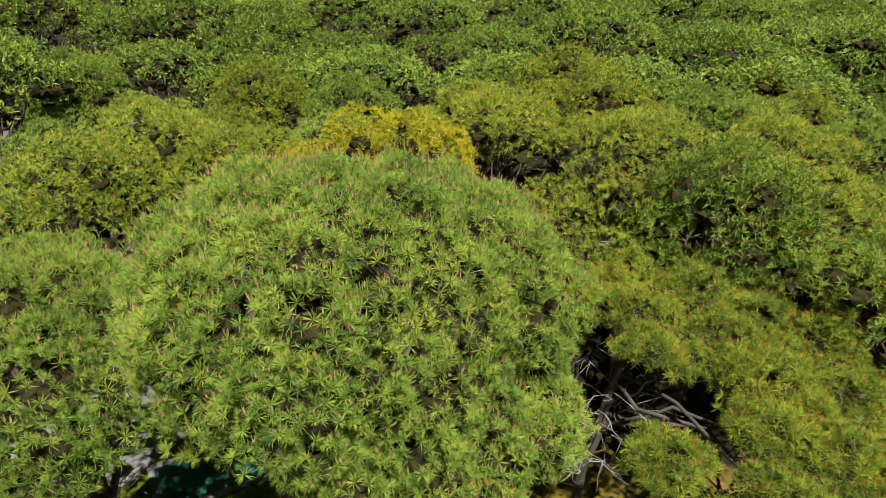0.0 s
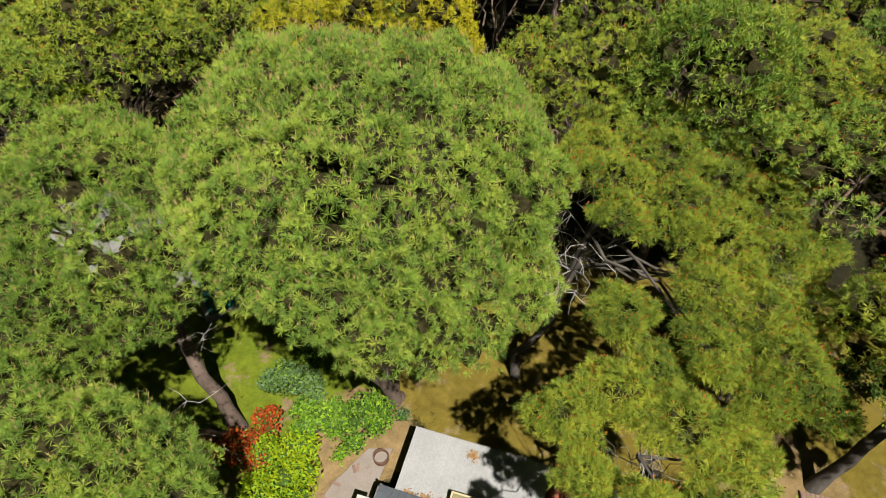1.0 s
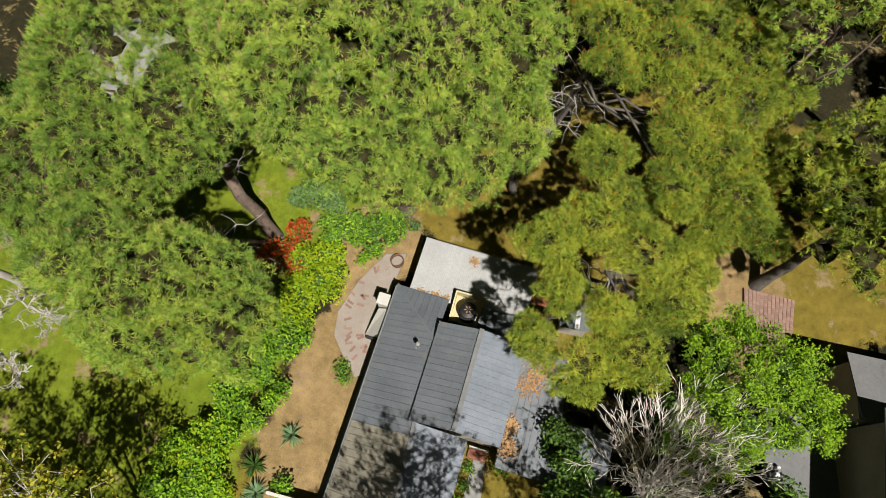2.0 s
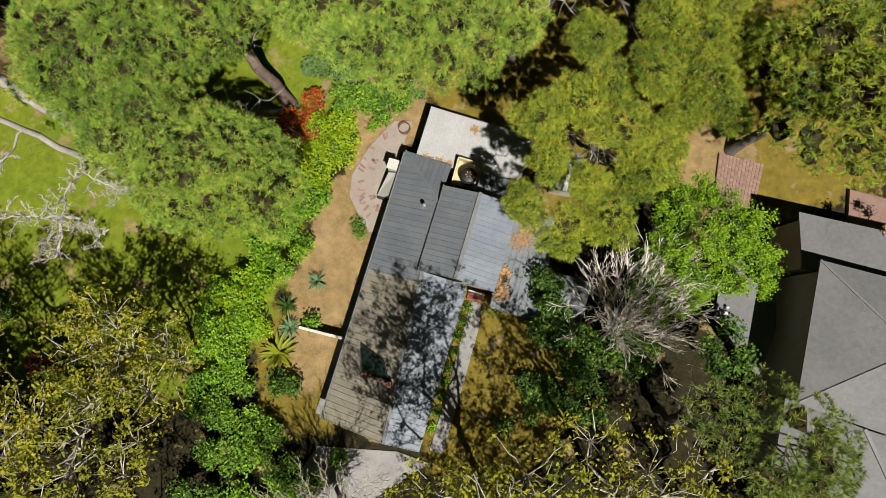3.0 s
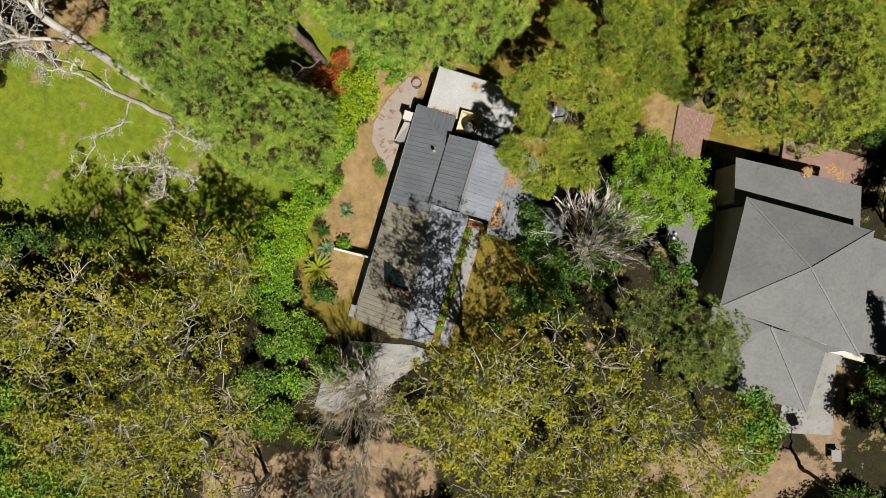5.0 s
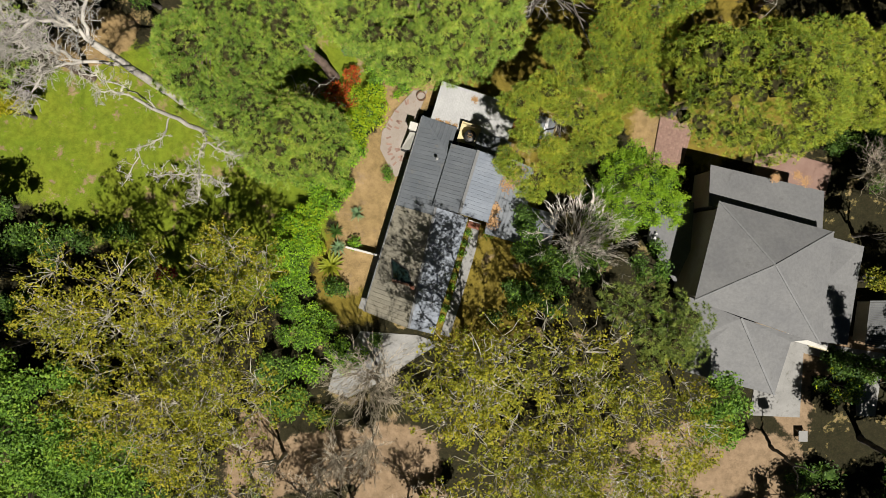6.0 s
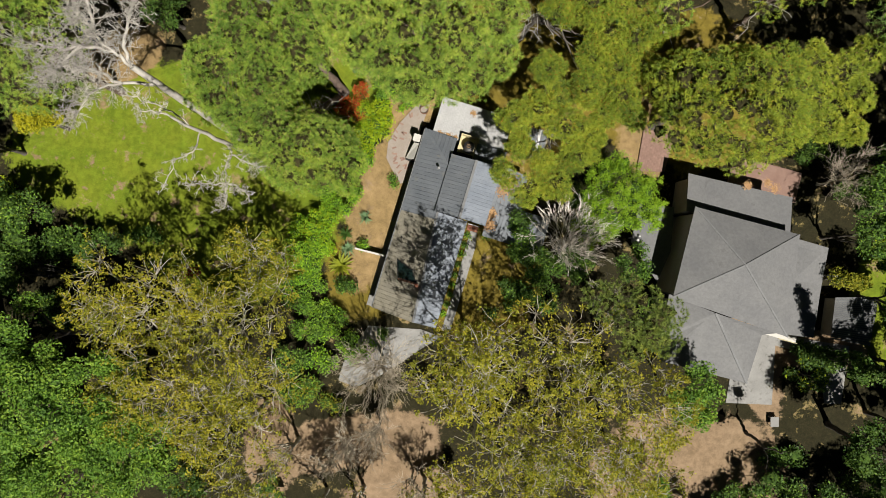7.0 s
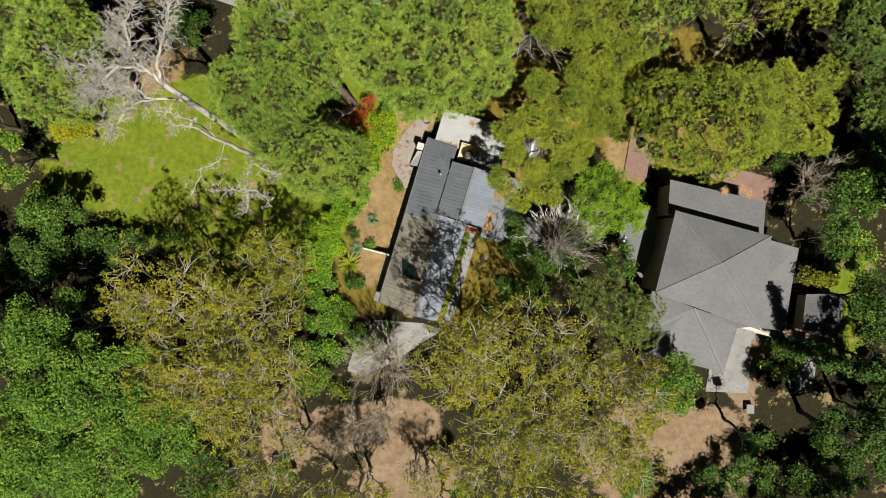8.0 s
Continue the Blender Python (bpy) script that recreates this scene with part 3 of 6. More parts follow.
fine = noise_tex(n, l, 6.0, 6, 0.7)
# forest floor: tree shade is put into the litter colour, down to near-black
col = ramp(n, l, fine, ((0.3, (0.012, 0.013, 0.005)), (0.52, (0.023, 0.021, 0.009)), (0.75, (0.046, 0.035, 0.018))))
for nm, c1, c2 in (("dry", (0.13, 0.105, 0.015), (0.2, 0.15, 0.028)), ("lawn", (0.080, 0.145, 0.008), (0.19, 0.21, 0.018)),
                   ("soil", (0.17, 0.122, 0.048), (0.34, 0.235, 0.12)), ("drive", (0.20, 0.14, 0.085), (0.29, 0.21, 0.14))):
    a = n.new("ShaderNodeAttribute")
    a.attribute_name = nm
    s = n.new("ShaderNodeMath")
    s.operation = "MULTIPLY_ADD"
    l.new(warp, s.inputs[0])
    s.inputs[1].default_value = 1.5
    l.new(a.outputs["Fac"], s.inputs[2])
    mask = ramp(n, l, s.outputs[0], ((0.85, (0, 0, 0)), (1.55, (1, 1, 1))))
    drift = mix(n, l, 0.5, ramp(n, l, noise_tex(n, l, 0.22, 5, 0.6), ((0.3, c1), (0.7, c2))), ramp(n, l, noise_tex(n, l, 9.0, 6, 0.75), ((0.3, c1), (0.7, c2))))
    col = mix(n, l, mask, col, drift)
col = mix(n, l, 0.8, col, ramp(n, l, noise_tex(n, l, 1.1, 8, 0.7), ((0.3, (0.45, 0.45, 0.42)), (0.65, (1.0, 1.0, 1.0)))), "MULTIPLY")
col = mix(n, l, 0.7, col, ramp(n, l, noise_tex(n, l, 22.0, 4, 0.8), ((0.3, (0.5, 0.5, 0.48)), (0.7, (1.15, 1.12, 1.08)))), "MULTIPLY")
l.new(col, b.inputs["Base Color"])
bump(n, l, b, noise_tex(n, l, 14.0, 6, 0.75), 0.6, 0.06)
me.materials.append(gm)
ground = tagged(new("ground", me), "dry grass, lawn and sandy soil under the trees", "ground", kind="structure")

# ---- the long house ----
OU, OV = Vector((0.283, 0.959, 0)), Vector((0.959, -0.283, 0))
ORG = Vector((-9.75, -6.0, 0))


def H(u, v, z=0.0):
    """A place in the long house: u along it, v across it to the east."""
    p = ORG + OU * u + OV * v
    return (p.x, p.y, z)


def panel_slope(parent, a, b, c, d, width, material, name="roof_panel", rib=0.04, thick=0.05, label="", foot=None):
    """A roof slope from the eave a-b to the ridge d-c, laid with ribbed sheets side by side, each a piece of its own."""
    a, b, c, d = (Vector(p) for p in (a, b, c, d))
    k = max(1, round((b - a).length / width))
    nrm = (b - a).cross(d - a).normalized()
    if nrm.z < 0:
        nrm = -nrm
    for i in range(k):
        t0, t1 = i / k, (i + 1) / k
        e0, e1, r0, r1 = a.lerp(b, t0), a.lerp(b, t1), d.lerp(c, t0), d.lerp(c, t1)
        if foot is not None:  # a three-cornered slope: the sheets stay side by side and are cut along the hips
            rise = d - a.lerp(b, foot)
            h0, h1 = (max(0.02, min(t / foot if foot else 1.0, (1 - t) / (1 - foot) if foot < 1 else 1.0)) for t in (t0, t1))
            r0, r1 = e0 + rise * h0, e1 + rise * h1
        side = (e1 - e0).normalized()
        bm = bmesh.new()
        w = min(0.045, (e1 - e0).length * 0.3)
        prof_e = [e0 - nrm * thick, e0 + nrm * rib, e0 + side * w + nrm * rib, e0 + side * w * 1.3, e1, e1 - nrm * thick]
        w2 = min(w, (r1 - r0).length * 0.3)
        prof_r = [r0 - nrm * thick, r0 + nrm * rib, r0 + side * w2 + nrm * rib, r0 + side * w2 * 1.3, r1, r1 - nrm * thick]
        ve, vr = [bm.verts.new(p) for p in prof_e], [bm.verts.new(p) for p in prof_r]
        for j in range(6):
            bm.faces.new((ve[j], ve[(j + 1) % 6], vr[(j + 1) % 6], vr[j]))
        bm.faces.new(ve[::-1])
        bm.faces.new(vr)
        bmesh.ops.recalc_face_normals(bm, faces=bm.faces)
        part(name, bm, material, parent, label)


def beam(a, b, w, h):
    """A squared bar from a to b."""
    a, b = Vector(a), Vector(b)
    d = (b - a).normalized()
    s = d.cross(Vector((0, 0, 1)))
    s = s.normalized() * w / 2 if s.length > 1e-3 else Vector((w / 2, 0, 0))
    u = s.cross(d).normalized() * h / 2
    bm = bmesh.new()
    va = [bm.verts.new(a + x) for x in (-s - u, s - u, s + u, -s + u)]
    vb = [bm.verts.new(b + x) for x in (-s - u, s - u, s + u, -s + u)]
    for j in range(4):
        bm.faces.new((va[j], va[(j + 1) % 4], vb[(j + 1) % 4], vb[j]))
    bm.faces.new(va[::-1])
    bm.faces.new(vb)
    bmesh.ops.recalc_face_normals(bm, faces=bm.faces)
    return bm


L = 21.7
house = thing("house", 0, 0, 0, "long single-storey house with grey standing-seam metal roofs", "house")
bm = prism(bmesh.new(), [H(0.1, 0.45)[:2], H(0.0, 7.5)[:2], H(11.9, 7.5)[:2], H(11.9, 3.6)[:2], H(21.2, 3.5)[:2], H(21.3, 0.45)[:2]], -0.2, 2.45)
part("wall", bm, M["wall"], house)
bm = prism(bmesh.new(), [H(12.8, 4.25)[:2], H(12.8, 9.6)[:2], H(19.0, 9.6)[:2], H(19.0, 4.25)[:2]], -0.2, 4.45)
part("wall", bm, M["wall"], house)
# gable ends of the tall wing
for u in (12.75, 19.05):
    bm = bmesh.new()
    q = [bm.verts.new(H(u + s, v, z)) for s in (-0.08, 0.08) for v, z in ((4.25, 4.4), (9.6, 4.4), (6.85, 5.75))]
    bm.faces.new(q[:3]), bm.faces.new(q[3:])
    for i, j in ((0, 1), (1, 2), (2, 0)):
        bm.faces.new((q[i], q[j], q[j + 3], q[i + 3]))
    bmesh.ops.recalc_face_normals(bm, faces=bm.faces)
    part("gable", bm, M["wall"], house)
west = part("roof", beam(H(0, 0.02, 2.52), H(L, 0.02, 2.52), 0.08, 0.16), M["roof_grey"], house, "grey metal west slope")
panel_slope(west, H(11.6, 0, 2.6), H(18.0, 0, 2.6), H(18.0, 3.95, 4.4), H(11.6, 4.25, 4.4), 0.46, M["roof_grey"])
old = part("roof", beam(H(-0.4, 0.02, 2.52), H(-0.5, 5.2, 4.5), 0.06, 0.16), M["roof_old"], house, "weathered greyish-brown metal roof slope")
panel_slope(old, H(-0.4, 0, 2.6), H(11.6, 0, 2.6), H(11.6, 4.25, 4.4), H(-0.5, 5.2, 4.6), 0.46, M["roof_old"])
# hip at the far end
hip = part("roof", beam(H(L, 0, 2.66), H(18.0, 3.95, 4.46), 0.16, 0.05), M["roof_grey"], house)
panel_slope(hip, H(18.0, 0, 2.6), H(L, 0, 2.6), H(18.01, 3.95, 4.4), H(18.0, 3.95, 4.4), 0.46, M["roof_grey"], foot=0)
panel_slope(hip, H(L, 0, 2.6), H(21.5, 3.95, 2.9), H(18.0, 3.95, 4.4), H(18.0, 3.95, 4.4), 0.46, M["roof_grey"], foot=1)
east = part("roof", beam(H(-0.5, 7.88, 3.42), H(12.2, 7.85, 3.42), 0.08, 0.14), M["roof_blue"], house, "blue-grey metal east slope")
panel_slope(east, H(-0.5, 7.9, 3.5), H(12.5, 7.85, 3.5), H(12.5, 4.25, 4.4), H(-0.5, 5.2, 4.6), 0.46, M["roof_blue"])
part("ridge_cap", beam(H(-0.5, 5.2, 4.64), H(12.6, 4.25, 4.46), 0.26, 0.05), M["ridge"], house)
wing = part("roof", beam(H(12.5, 3.92, 4.55), H(19.4, 3.92, 4.55), 0.08, 0.16), M["roof_grey"], house, "higher gabled metal roof over the wing")
panel_slope(wing, H(12.5, 3.9, 4.65), H(19.35, 3.9, 4.65), H(19.25, 6.85, 6.0), H(12.5, 6.85, 6.0), 0.42, M["roof_grey"])
panel_slope(wing, H(12.5, 9.95, 4.65), H(19.45, 9.95, 4.65), H(19.25, 6.85, 6.0), H(12.5, 6.85, 6.0), 0.42, M["roof_blue"])
part("ridge_cap", beam(H(12.5, 6.85, 6.03), H(19.3, 6.85, 6.03), 0.3, 0.06), M["ridge"], house)
# lean-to roofs on the east side
lean = part("roof", beam(H(19.6, 10.2, 2.9), H(12.0, 16.6, 2.6), 0.08, 0.1), M["roof_grey"], house, "low lean-to metal roof strewn with pine needles")
panel_slope(lean, H(11.4, 10.0, 3.0), H(11.4, 17.2, 2.7), H(15.6, 17.2, 2.7), H(15.6, 10.0, 3.0), 0.46, M["roof_grey"])
panel_slope(lean, H(15.6, 10.0, 3.05), H(15.6, 13.6, 2.85), H(19.6, 13.2, 2.85), H(20.0, 10.0, 3.05), 0.46, M["roof_grey"])
panel_slope(lean, H(19.3, 6.4, 3.3), H(19.3, 10.0, 3.1), H(21.6, 10.0, 3.1), H(21.6, 6.4, 3.3), 0.46, M["roof_grey"])
part("wall", prism(bmesh.new(), [H(11.7, 10.1)[:2], H(11.7, 16.8)[:2], H(15.2, 16.8)[:2], H(15.2, 13.2)[:2], H(19.1, 12.7)[:2], H(19.2, 10.1)[:2]], -0.2, 2.6), M["wall"], house)
# flat roofed room at the far end
flat = part("roof", prism(bmesh.new(), [H(21.4, 0.9)[:2], H(21.4, 9.6)[:2], H(25.7, 9.6)[:2], H(25.9, 0.9)[:2]], 2.42, 2.54), M["roof_white"], house, "white corrugated flat roof")
for i in range(60):
    a = 0.95 + i * 0.144
    part("rib", beam(H(21.45, a, 2.56), H(25.85, a, 2.56), 0.06, 0.035), M["roof_white"], flat)
part("wall", prism(bmesh.new(), [H(21.5, 1.2)[:2], H(21.5, 9.3)[:2], H(25.4, 9.3)[:2], H(25.6, 1.2)[:2]], -0.2, 2.4), M["wall"], house)

# ---- the neighbour's house ----
nb = thing("house", 0, 0, 0, "large neighbouring house with grey membrane hip roofs", "house")


def face(parent, pts, mat, thick=0.12, name="roof_face", label=""):
    bm = bmesh.new()
    up = [bm.verts.new(p) for p in pts]
    dn = [bm.verts.new((p[0], p[1], p[2] - thick)) for p in pts]
    bm.faces.new(up), bm.faces.new(dn[::-1])
    k = len(pts)
    for i in range(k):
        bm.faces.new((up[i], dn[i], dn[(i + 1) % k], up[(i + 1) % k]))
    bmesh.ops.recalc_face_normals(bm, faces=bm.faces)
    return part(name, bm, mat, parent, label)


NW, NE, SW, SE, AP = (26.1, 5.3, 8.0), (37.5, 2.3, 8.0), (23.7, -4.6, 8.0), (36.2, -8.9, 8.0), (30.5, -1.0, 10.4)
main = face(nb, (NW, NE, AP), M["membrane"], label="grey hip roof, upper storey")
for a, c in ((NE, SE), (SE, SW), (SW, NW)):
    face(nb, (a, c, AP), M["membrane"])
for p in (NW, NE, SW, SE):
    part("ridge_cap", beam((p[0], p[1], p[2] + 0.03), (AP[0], AP[1], AP[2] + 0.03), 0.16, 0.05), M["ridge"], main)
part("wall", prism(bmesh.new(), [(26.6, 4.6), (36.9, 1.9), (35.6, -8.3), (24.4, -4.3)], -0.2, 7.85), M["wall"], nb)
# lower roofs round it
face(nb, ((26.4, 9.3, 5.2), (38.2, 6.6, 5.2), (37.5, 2.0, 6.0), (25.9, 5.0, 6.0)), M["membrane"])
part("wall", prism(bmesh.new(), [(26.8, 8.8), (37.8, 6.2), (37.2, 2.2), (26.3, 5.0)], -0.2, 5.0), M["wall"], nb)
SAP = (28.7, -6.4, 7.2)
face(nb, ((23.2, -9.5, 5.2), (24.0, -4.4, 6.0), SAP), M["membrane"])
face(nb, ((23.2, -9.5, 5.2), SAP, (33.2, -14.6, 5.0), (23.0, -12.0, 5.0)), M["membrane"])
face(nb, (SAP, (36.0, -8.7, 6.2), (34.7, -9.0, 5.4), (33.2, -14.6, 5.0)), M["membrane"])
part("wall", prism(bmesh.new(), [(23.8, -11.6), (32.7, -13.9), (34.2, -8.8), (24.2, -5.0)], -0.2, 4.9), M["wall"], nb)
part("ridge_cap", beam((28.7, -6.4, 7.24), (33.2, -14.6, 5.04), 0.25, 0.06), M["ridge"], nb)
face(nb, ((37.4, 2.2, 5.8), (42.2, 0.9, 5.4), (41.3, -4.0, 5.4), (36.9, -3.4, 6.6)), M["membrane"])
face(nb, ((36.9, -3.4, 6.6), (41.3, -4.0, 5.4), (40.5, -9.3, 5.4), (36.0, -8.7, 6.4)), M["membrane"])
part("wall", prism(bmesh.new(), [(37.0, 1.8), (41.7, 0.5), (40.1, -8.8), (36.0, -8.0)], -0.2, 5.2), M["wall"], nb)
face(nb, ((25.6, 5.6, 3.0), (25.2, 0.4, 3.0), (23.6, -3.2, 3.0), (20.6, 1.5, 2.8), (21.6, 6.0, 2.8)), M["membrane"], label="flat carport roof")
for x, y in ((21.2, 2.0), (21.9, 5.6), (23.6, -2.4), (25.2, 4.9)):
    part("post", box(x - 0.08, y - 0.08, -0.1, x + 0.08, y + 0.08, 2.7), M["wall"], nb)

# ---- pines ----
P1 = [(-4.0, 23.9, 18.8, 10.4, 9.8, 5.4), (-8.6, 20.4, 15.6, 3.2, 3.4, 4.0), (-3.2, 17.2, 15.4, 2.9, 3.2, 4.2), (0.0, 17.4, 15.2, 3.6, 2.8, 4.2), (3.2, 19.8, 15.6, 2.8, 4.0, 4.6)]
pine(-3.3, 21.9, P1, (-3.5, 21.5, 11.0), "tall umbrella pine with a broad dense bright green crown", "pine", step=1.75, thick=0.5, base2=(-6.5, 18.9, 13.0), seed=11, count=34, width=0.0115, length=0.39, tufts=58, dead=14, gap=0.0, flat=0.5)
P2 = [(-18.5, 23.5, 15.5, 6.5, 8.0, 5.0), (-14.8, 20.0, 15.0, 3.0, 4.2, 4.6), (-21.5, 17.0, 14.0, 6.5, 5.5, 5.0)]
pine(-13.7, 19.6, P2, (-17.0, 23.0, 11.0), "broad umbrella pine beside the lawn", "pine", step=1.8, thick=0.5, seed=12, count=34, width=0.0115, length=0.39, tufts=58, dead=16)
P2B = [(-15.5, 10.2, 12.6, 6.0, 4.8, 5.6), (-19.5, 12.5, 12.8, 4.0, 4.5, 5.0), (-11.5, 9.0, 12.0, 2.6, 3.4, 4.2)]
pine(-14.4, 18.9, P2B, (-15.6, 14.6, 10.5), "leaning pine with a dense crown and dead lower twigs", "pine", step=1.7, thick=0.45, seed=13, count=34, width=0.0115, length=0.39, tufts=58, dead=26)
P3 = [(12.6, 16.2, 15.4, 1.6), (16.2, 15.6, 15.4, 1.8), (14.4, 14.2, 14.6, 1.4), (17.6, 13.6, 14.4, 1.2), (9.4, 23.2, 17.0, 1.6), (9.2, 25.8, 17.6, 2.0), (12.8, 24.2, 17.2, 2.1), (15.2, 25.6, 17.0, 2.2), (17.6, 24.4, 16.6, 2.0), (13.2, 28.0, 17.4, 2.2), (16.4, 28.6, 16.8, 2.2), (8.8, 28.6, 17.2, 1.9), (14.6, 21.6, 16.6, 2.1),
      (17.2, 21.2, 16.2, 1.9), (13.0, 19.2, 16.2, 1.7), (15.6, 18.4, 15.8, 1.8), (18.2, 18.2, 15.4, 1.6), (19.6, 22.0, 15.6, 1.6), (10.4, 31.0, 16.8, 2.0), (15.0, 31.6, 16.6, 2.1), (19.0, 27.2, 16.2, 1.9)]
pine(5.4, 23.8, P3, (8.8, 24.6, 15.6), "slender leaning pine with open yellow-green crown and orange cones", "pine_yellow", "cone", 0.5, 0.15, "grey_bark", 0.3, share=0.08, seed=14, count=34, width=0.0115, length=0.39, tufts=60, dead=26)
P3L = [(5.6, 13.7, 14.0, 1.6), (8.2, 14.6, 14.3, 1.8), (10.2, 15.6, 14.2, 1.5), (10.9, 12.6, 14.4, 2.0), (5.0, 8.3, 12.7, 1.3), (6.4, 10.9, 13.4, 1.3), (8.8, 18.2, 15.6, 1.4), (7.2, 6.9, 13.2, 1.9), (10.0, 7.3, 13.6, 1.8), (12.2, 10.0, 14.0, 1.7), (13.4, 12.0, 13.6, 1.3), (8.6, 9.4, 14.2, 1.2)]
pine(14.6, 14.6, P3L, (9.0, 12.2, 12.6), "open pine with orange cones hanging over the roof", "pine_yellow", "cone", 0.45, 0.13, "grey_bark", 0.2, share=0.1, seed=15, count=34, width=0.0115, length=0.39, tufts=60, dead=22)
P4 = [(25.8, 13.6, 16.6, 7.8, 6.6, 5.2), (20.6, 16.4, 16.2, 2.8, 4.0, 4.4), (30.6, 16.6, 15.6, 3.6, 4.4, 4.4)]
pine(23.9, 15.7, P4, (27.0, 17.0, 11.0), "spreading yellow-green pine beside the brick terrace", "pine_yellow", "cone", 0.3, 0.13, "grey_bark", 0.42, step=1.8, seed=16, dead=14, gap=0.05)
pine(37.5, 18.0, [(35.0, 13.4, 12.6, 1.6), (36.2, 16.2, 13.4, 1.9), (38.6, 18.4, 13.8, 2.0), (40.4, 16.4, 13.4, 1.9), (37.8, 13.4, 12.8, 1.8), (40.6, 13.0, 12.4, 1.5), (36.0, 19.6, 13.8, 1.8), (41.2, 20.2, 14.0, 1.9)], (37.5, 17.0, 10.5), "thin pine with many bare twigs", "pine_yellow", "candle", 0.2, bark="grey_bark", thick=0.28, seed=17, dead=40, gap=0.2)
pine(21.0, 25.0, [(20.0, 25.5, 16.5, 4.2, 4.0, 4.6), (25.5, 26.0, 17.0, 4.5, 4.0, 5.0)], (21.0, 25.0, 11.0), "green pine with orange cones at the forest edge", "pine", "cone", 0.4, 0.15, seed=18, gap=0.1)
pine(33.5, 27.5, [(33.0, 26.5, 17.0, 6.0, 4.5, 5.0)], (33.2, 27.0, 11.0), "yellow-green pine at the forest edge", "pine_yellow", "cone", 0.3, 0.15, seed=19, gap=0.12)
pine(44.5, 25.0, [(44.5, 24.0, 16.6, 6.0, 5.6, 5.0), (46.0, 17.0, 15.0, 4.2, 4.4, 4.4)], (44.5, 22.0, 11.0), "green pine behind the neighbour's house", "pine_deep", "candle", 0.2, seed=20)
pine(16.8, -6.0, [(15.2, -5.4, 19.6, 4.2, 3.6, 4.6), (12.8, -3.9, 19.6, 2.0, 2.0, 4.0), (18.0, -8.2, 15.5, 3.2, 3.0, 4.0), (19.6, -5.4, 15.5, 2.4, 2.2, 3.4)], (16.2, -6.0, 12.0), "grey-green pine with an open crown beside the house", "olive_pine", "candle", 0.08, 0.14, "grey_bark", 0.3, step=1.6, seed=21, dead=16, gap=0.3, count=26, width=0.019, length=0.36, tufts=46)
pine(-41.0, 19.5, [(-41.5, 19.5, 16.5, 6.5, 7.5, 5.5), (-46.0, 24.5, 15.5, 6.0, 6.0, 5.0)], (-41.3, 19.5, 10.0), "umbrella pine at the lawn's edge", "pine", "candle", 0.2, seed=22)
pine(-3.5, 36.0, [(-3.0, 35.0, 19.6, 6.4, 4.0, 5.0), (-9.5, 38.0, 17.6, 3.4, 3.0, 3.6)], (-3.5, 36.0, 11.0), "golden-tipped pine behind the broad umbrella pine", "pine_gold", "candle", 0.2, tufts=60, seed=23)
pine(4.2, 47.5, [(4.2, 47.5, 18.0, 6.0, 6.5, 4.8)], (4.2, 47.5, 11.0), "pine with orange cones in the middle of the wood", "pine_yellow", "cone", 0.35, 0.13, seed=24, gap=0.1)
pine(13.5, 40.5, [(13.5, 40.5, 18.0, 6.8, 6.5, 4.8)], (13.5, 40.5, 11.0), "pine with orange cones in the middle of the wood", "pine_yellow", "cone", 0.35, 0.13, seed=25, gap=0.1)
pine(22.5, 39.0, [(23.5, 42.5, 17.5, 6.0, 6.0, 4.4), (21.5, 34.0, 17.0, 5.0, 5.5, 4.2)], (22.5, 39.0, 11.0), "pine with orange cones in the middle of the wood", "pine_yellow", "cone", 0.35, 0.13, seed=26, gap=0.1)
pine(34.0, 42.0, [(33.0, 37.0, 16.5, 6.5, 6.5, 4.6), (36.0, 48.0, 16.5, 7.0, 6.5, 4.6)], (34.0, 42.0, 11.0), "green pine in the wood", "pine", "candle", 0.25, seed=27, gap=0.08)
pine(-24.0, 59.0, [(-23.0, 58.0, 14.0, 7.0, 5.0, 4.2), (-17.5, 58.0, 12.0, 4.5, 4.0, 3.6), (-30.0, 62.0, 14.5, 6.0, 5.0, 4.2)], (-24.0, 59.0, 11.0), "open pine with layered boughs and dark gaps", "pine_yellow", "candle", 0.1, seed=28, gap=0.16, dead=24)
pine(9.5, 36.0, [(9.8, 34.6, 15.6, 5.2, 4.2, 4.6), (6.6, 38.6, 15.4, 3.6, 3.4, 4.2)], (9.5, 36.0, 10.0), "yellow-green pine with orange cones behind the broad umbrella pine", "pine_yellow", "cone", 0.4, 0.15, seed=33, gap=0.08, tufts=40)
wood = pine(2.5, 58.0, [(2.5, 58.0, 16.0, 6.4, 6.2, 5.0), (6.5, 61.5, 15.0, 3.6, 3.6, 4.0)], (2.5, 58.0, 10.0), "pine in the middle of the wood", "pine_yellow", "cone", 0.3, 0.13, seed=29, gap=0.06, count=16, width=0.026, group="pines of the wood")
wood2 = pine(-8.5, 50.0, [(-8.5, 50.0, 15.4, 6.0, 5.6, 4.8), (-4.5, 46.5, 14.6, 3.4, 3.4, 4.0)], (-8.5, 50.0, 10.0), "green pine in the middle of the wood", "pine", "candle", 0.2, seed=30, gap=0.06, count=16, width=0.026, group="pines of the wood")
r = random.Random(8)
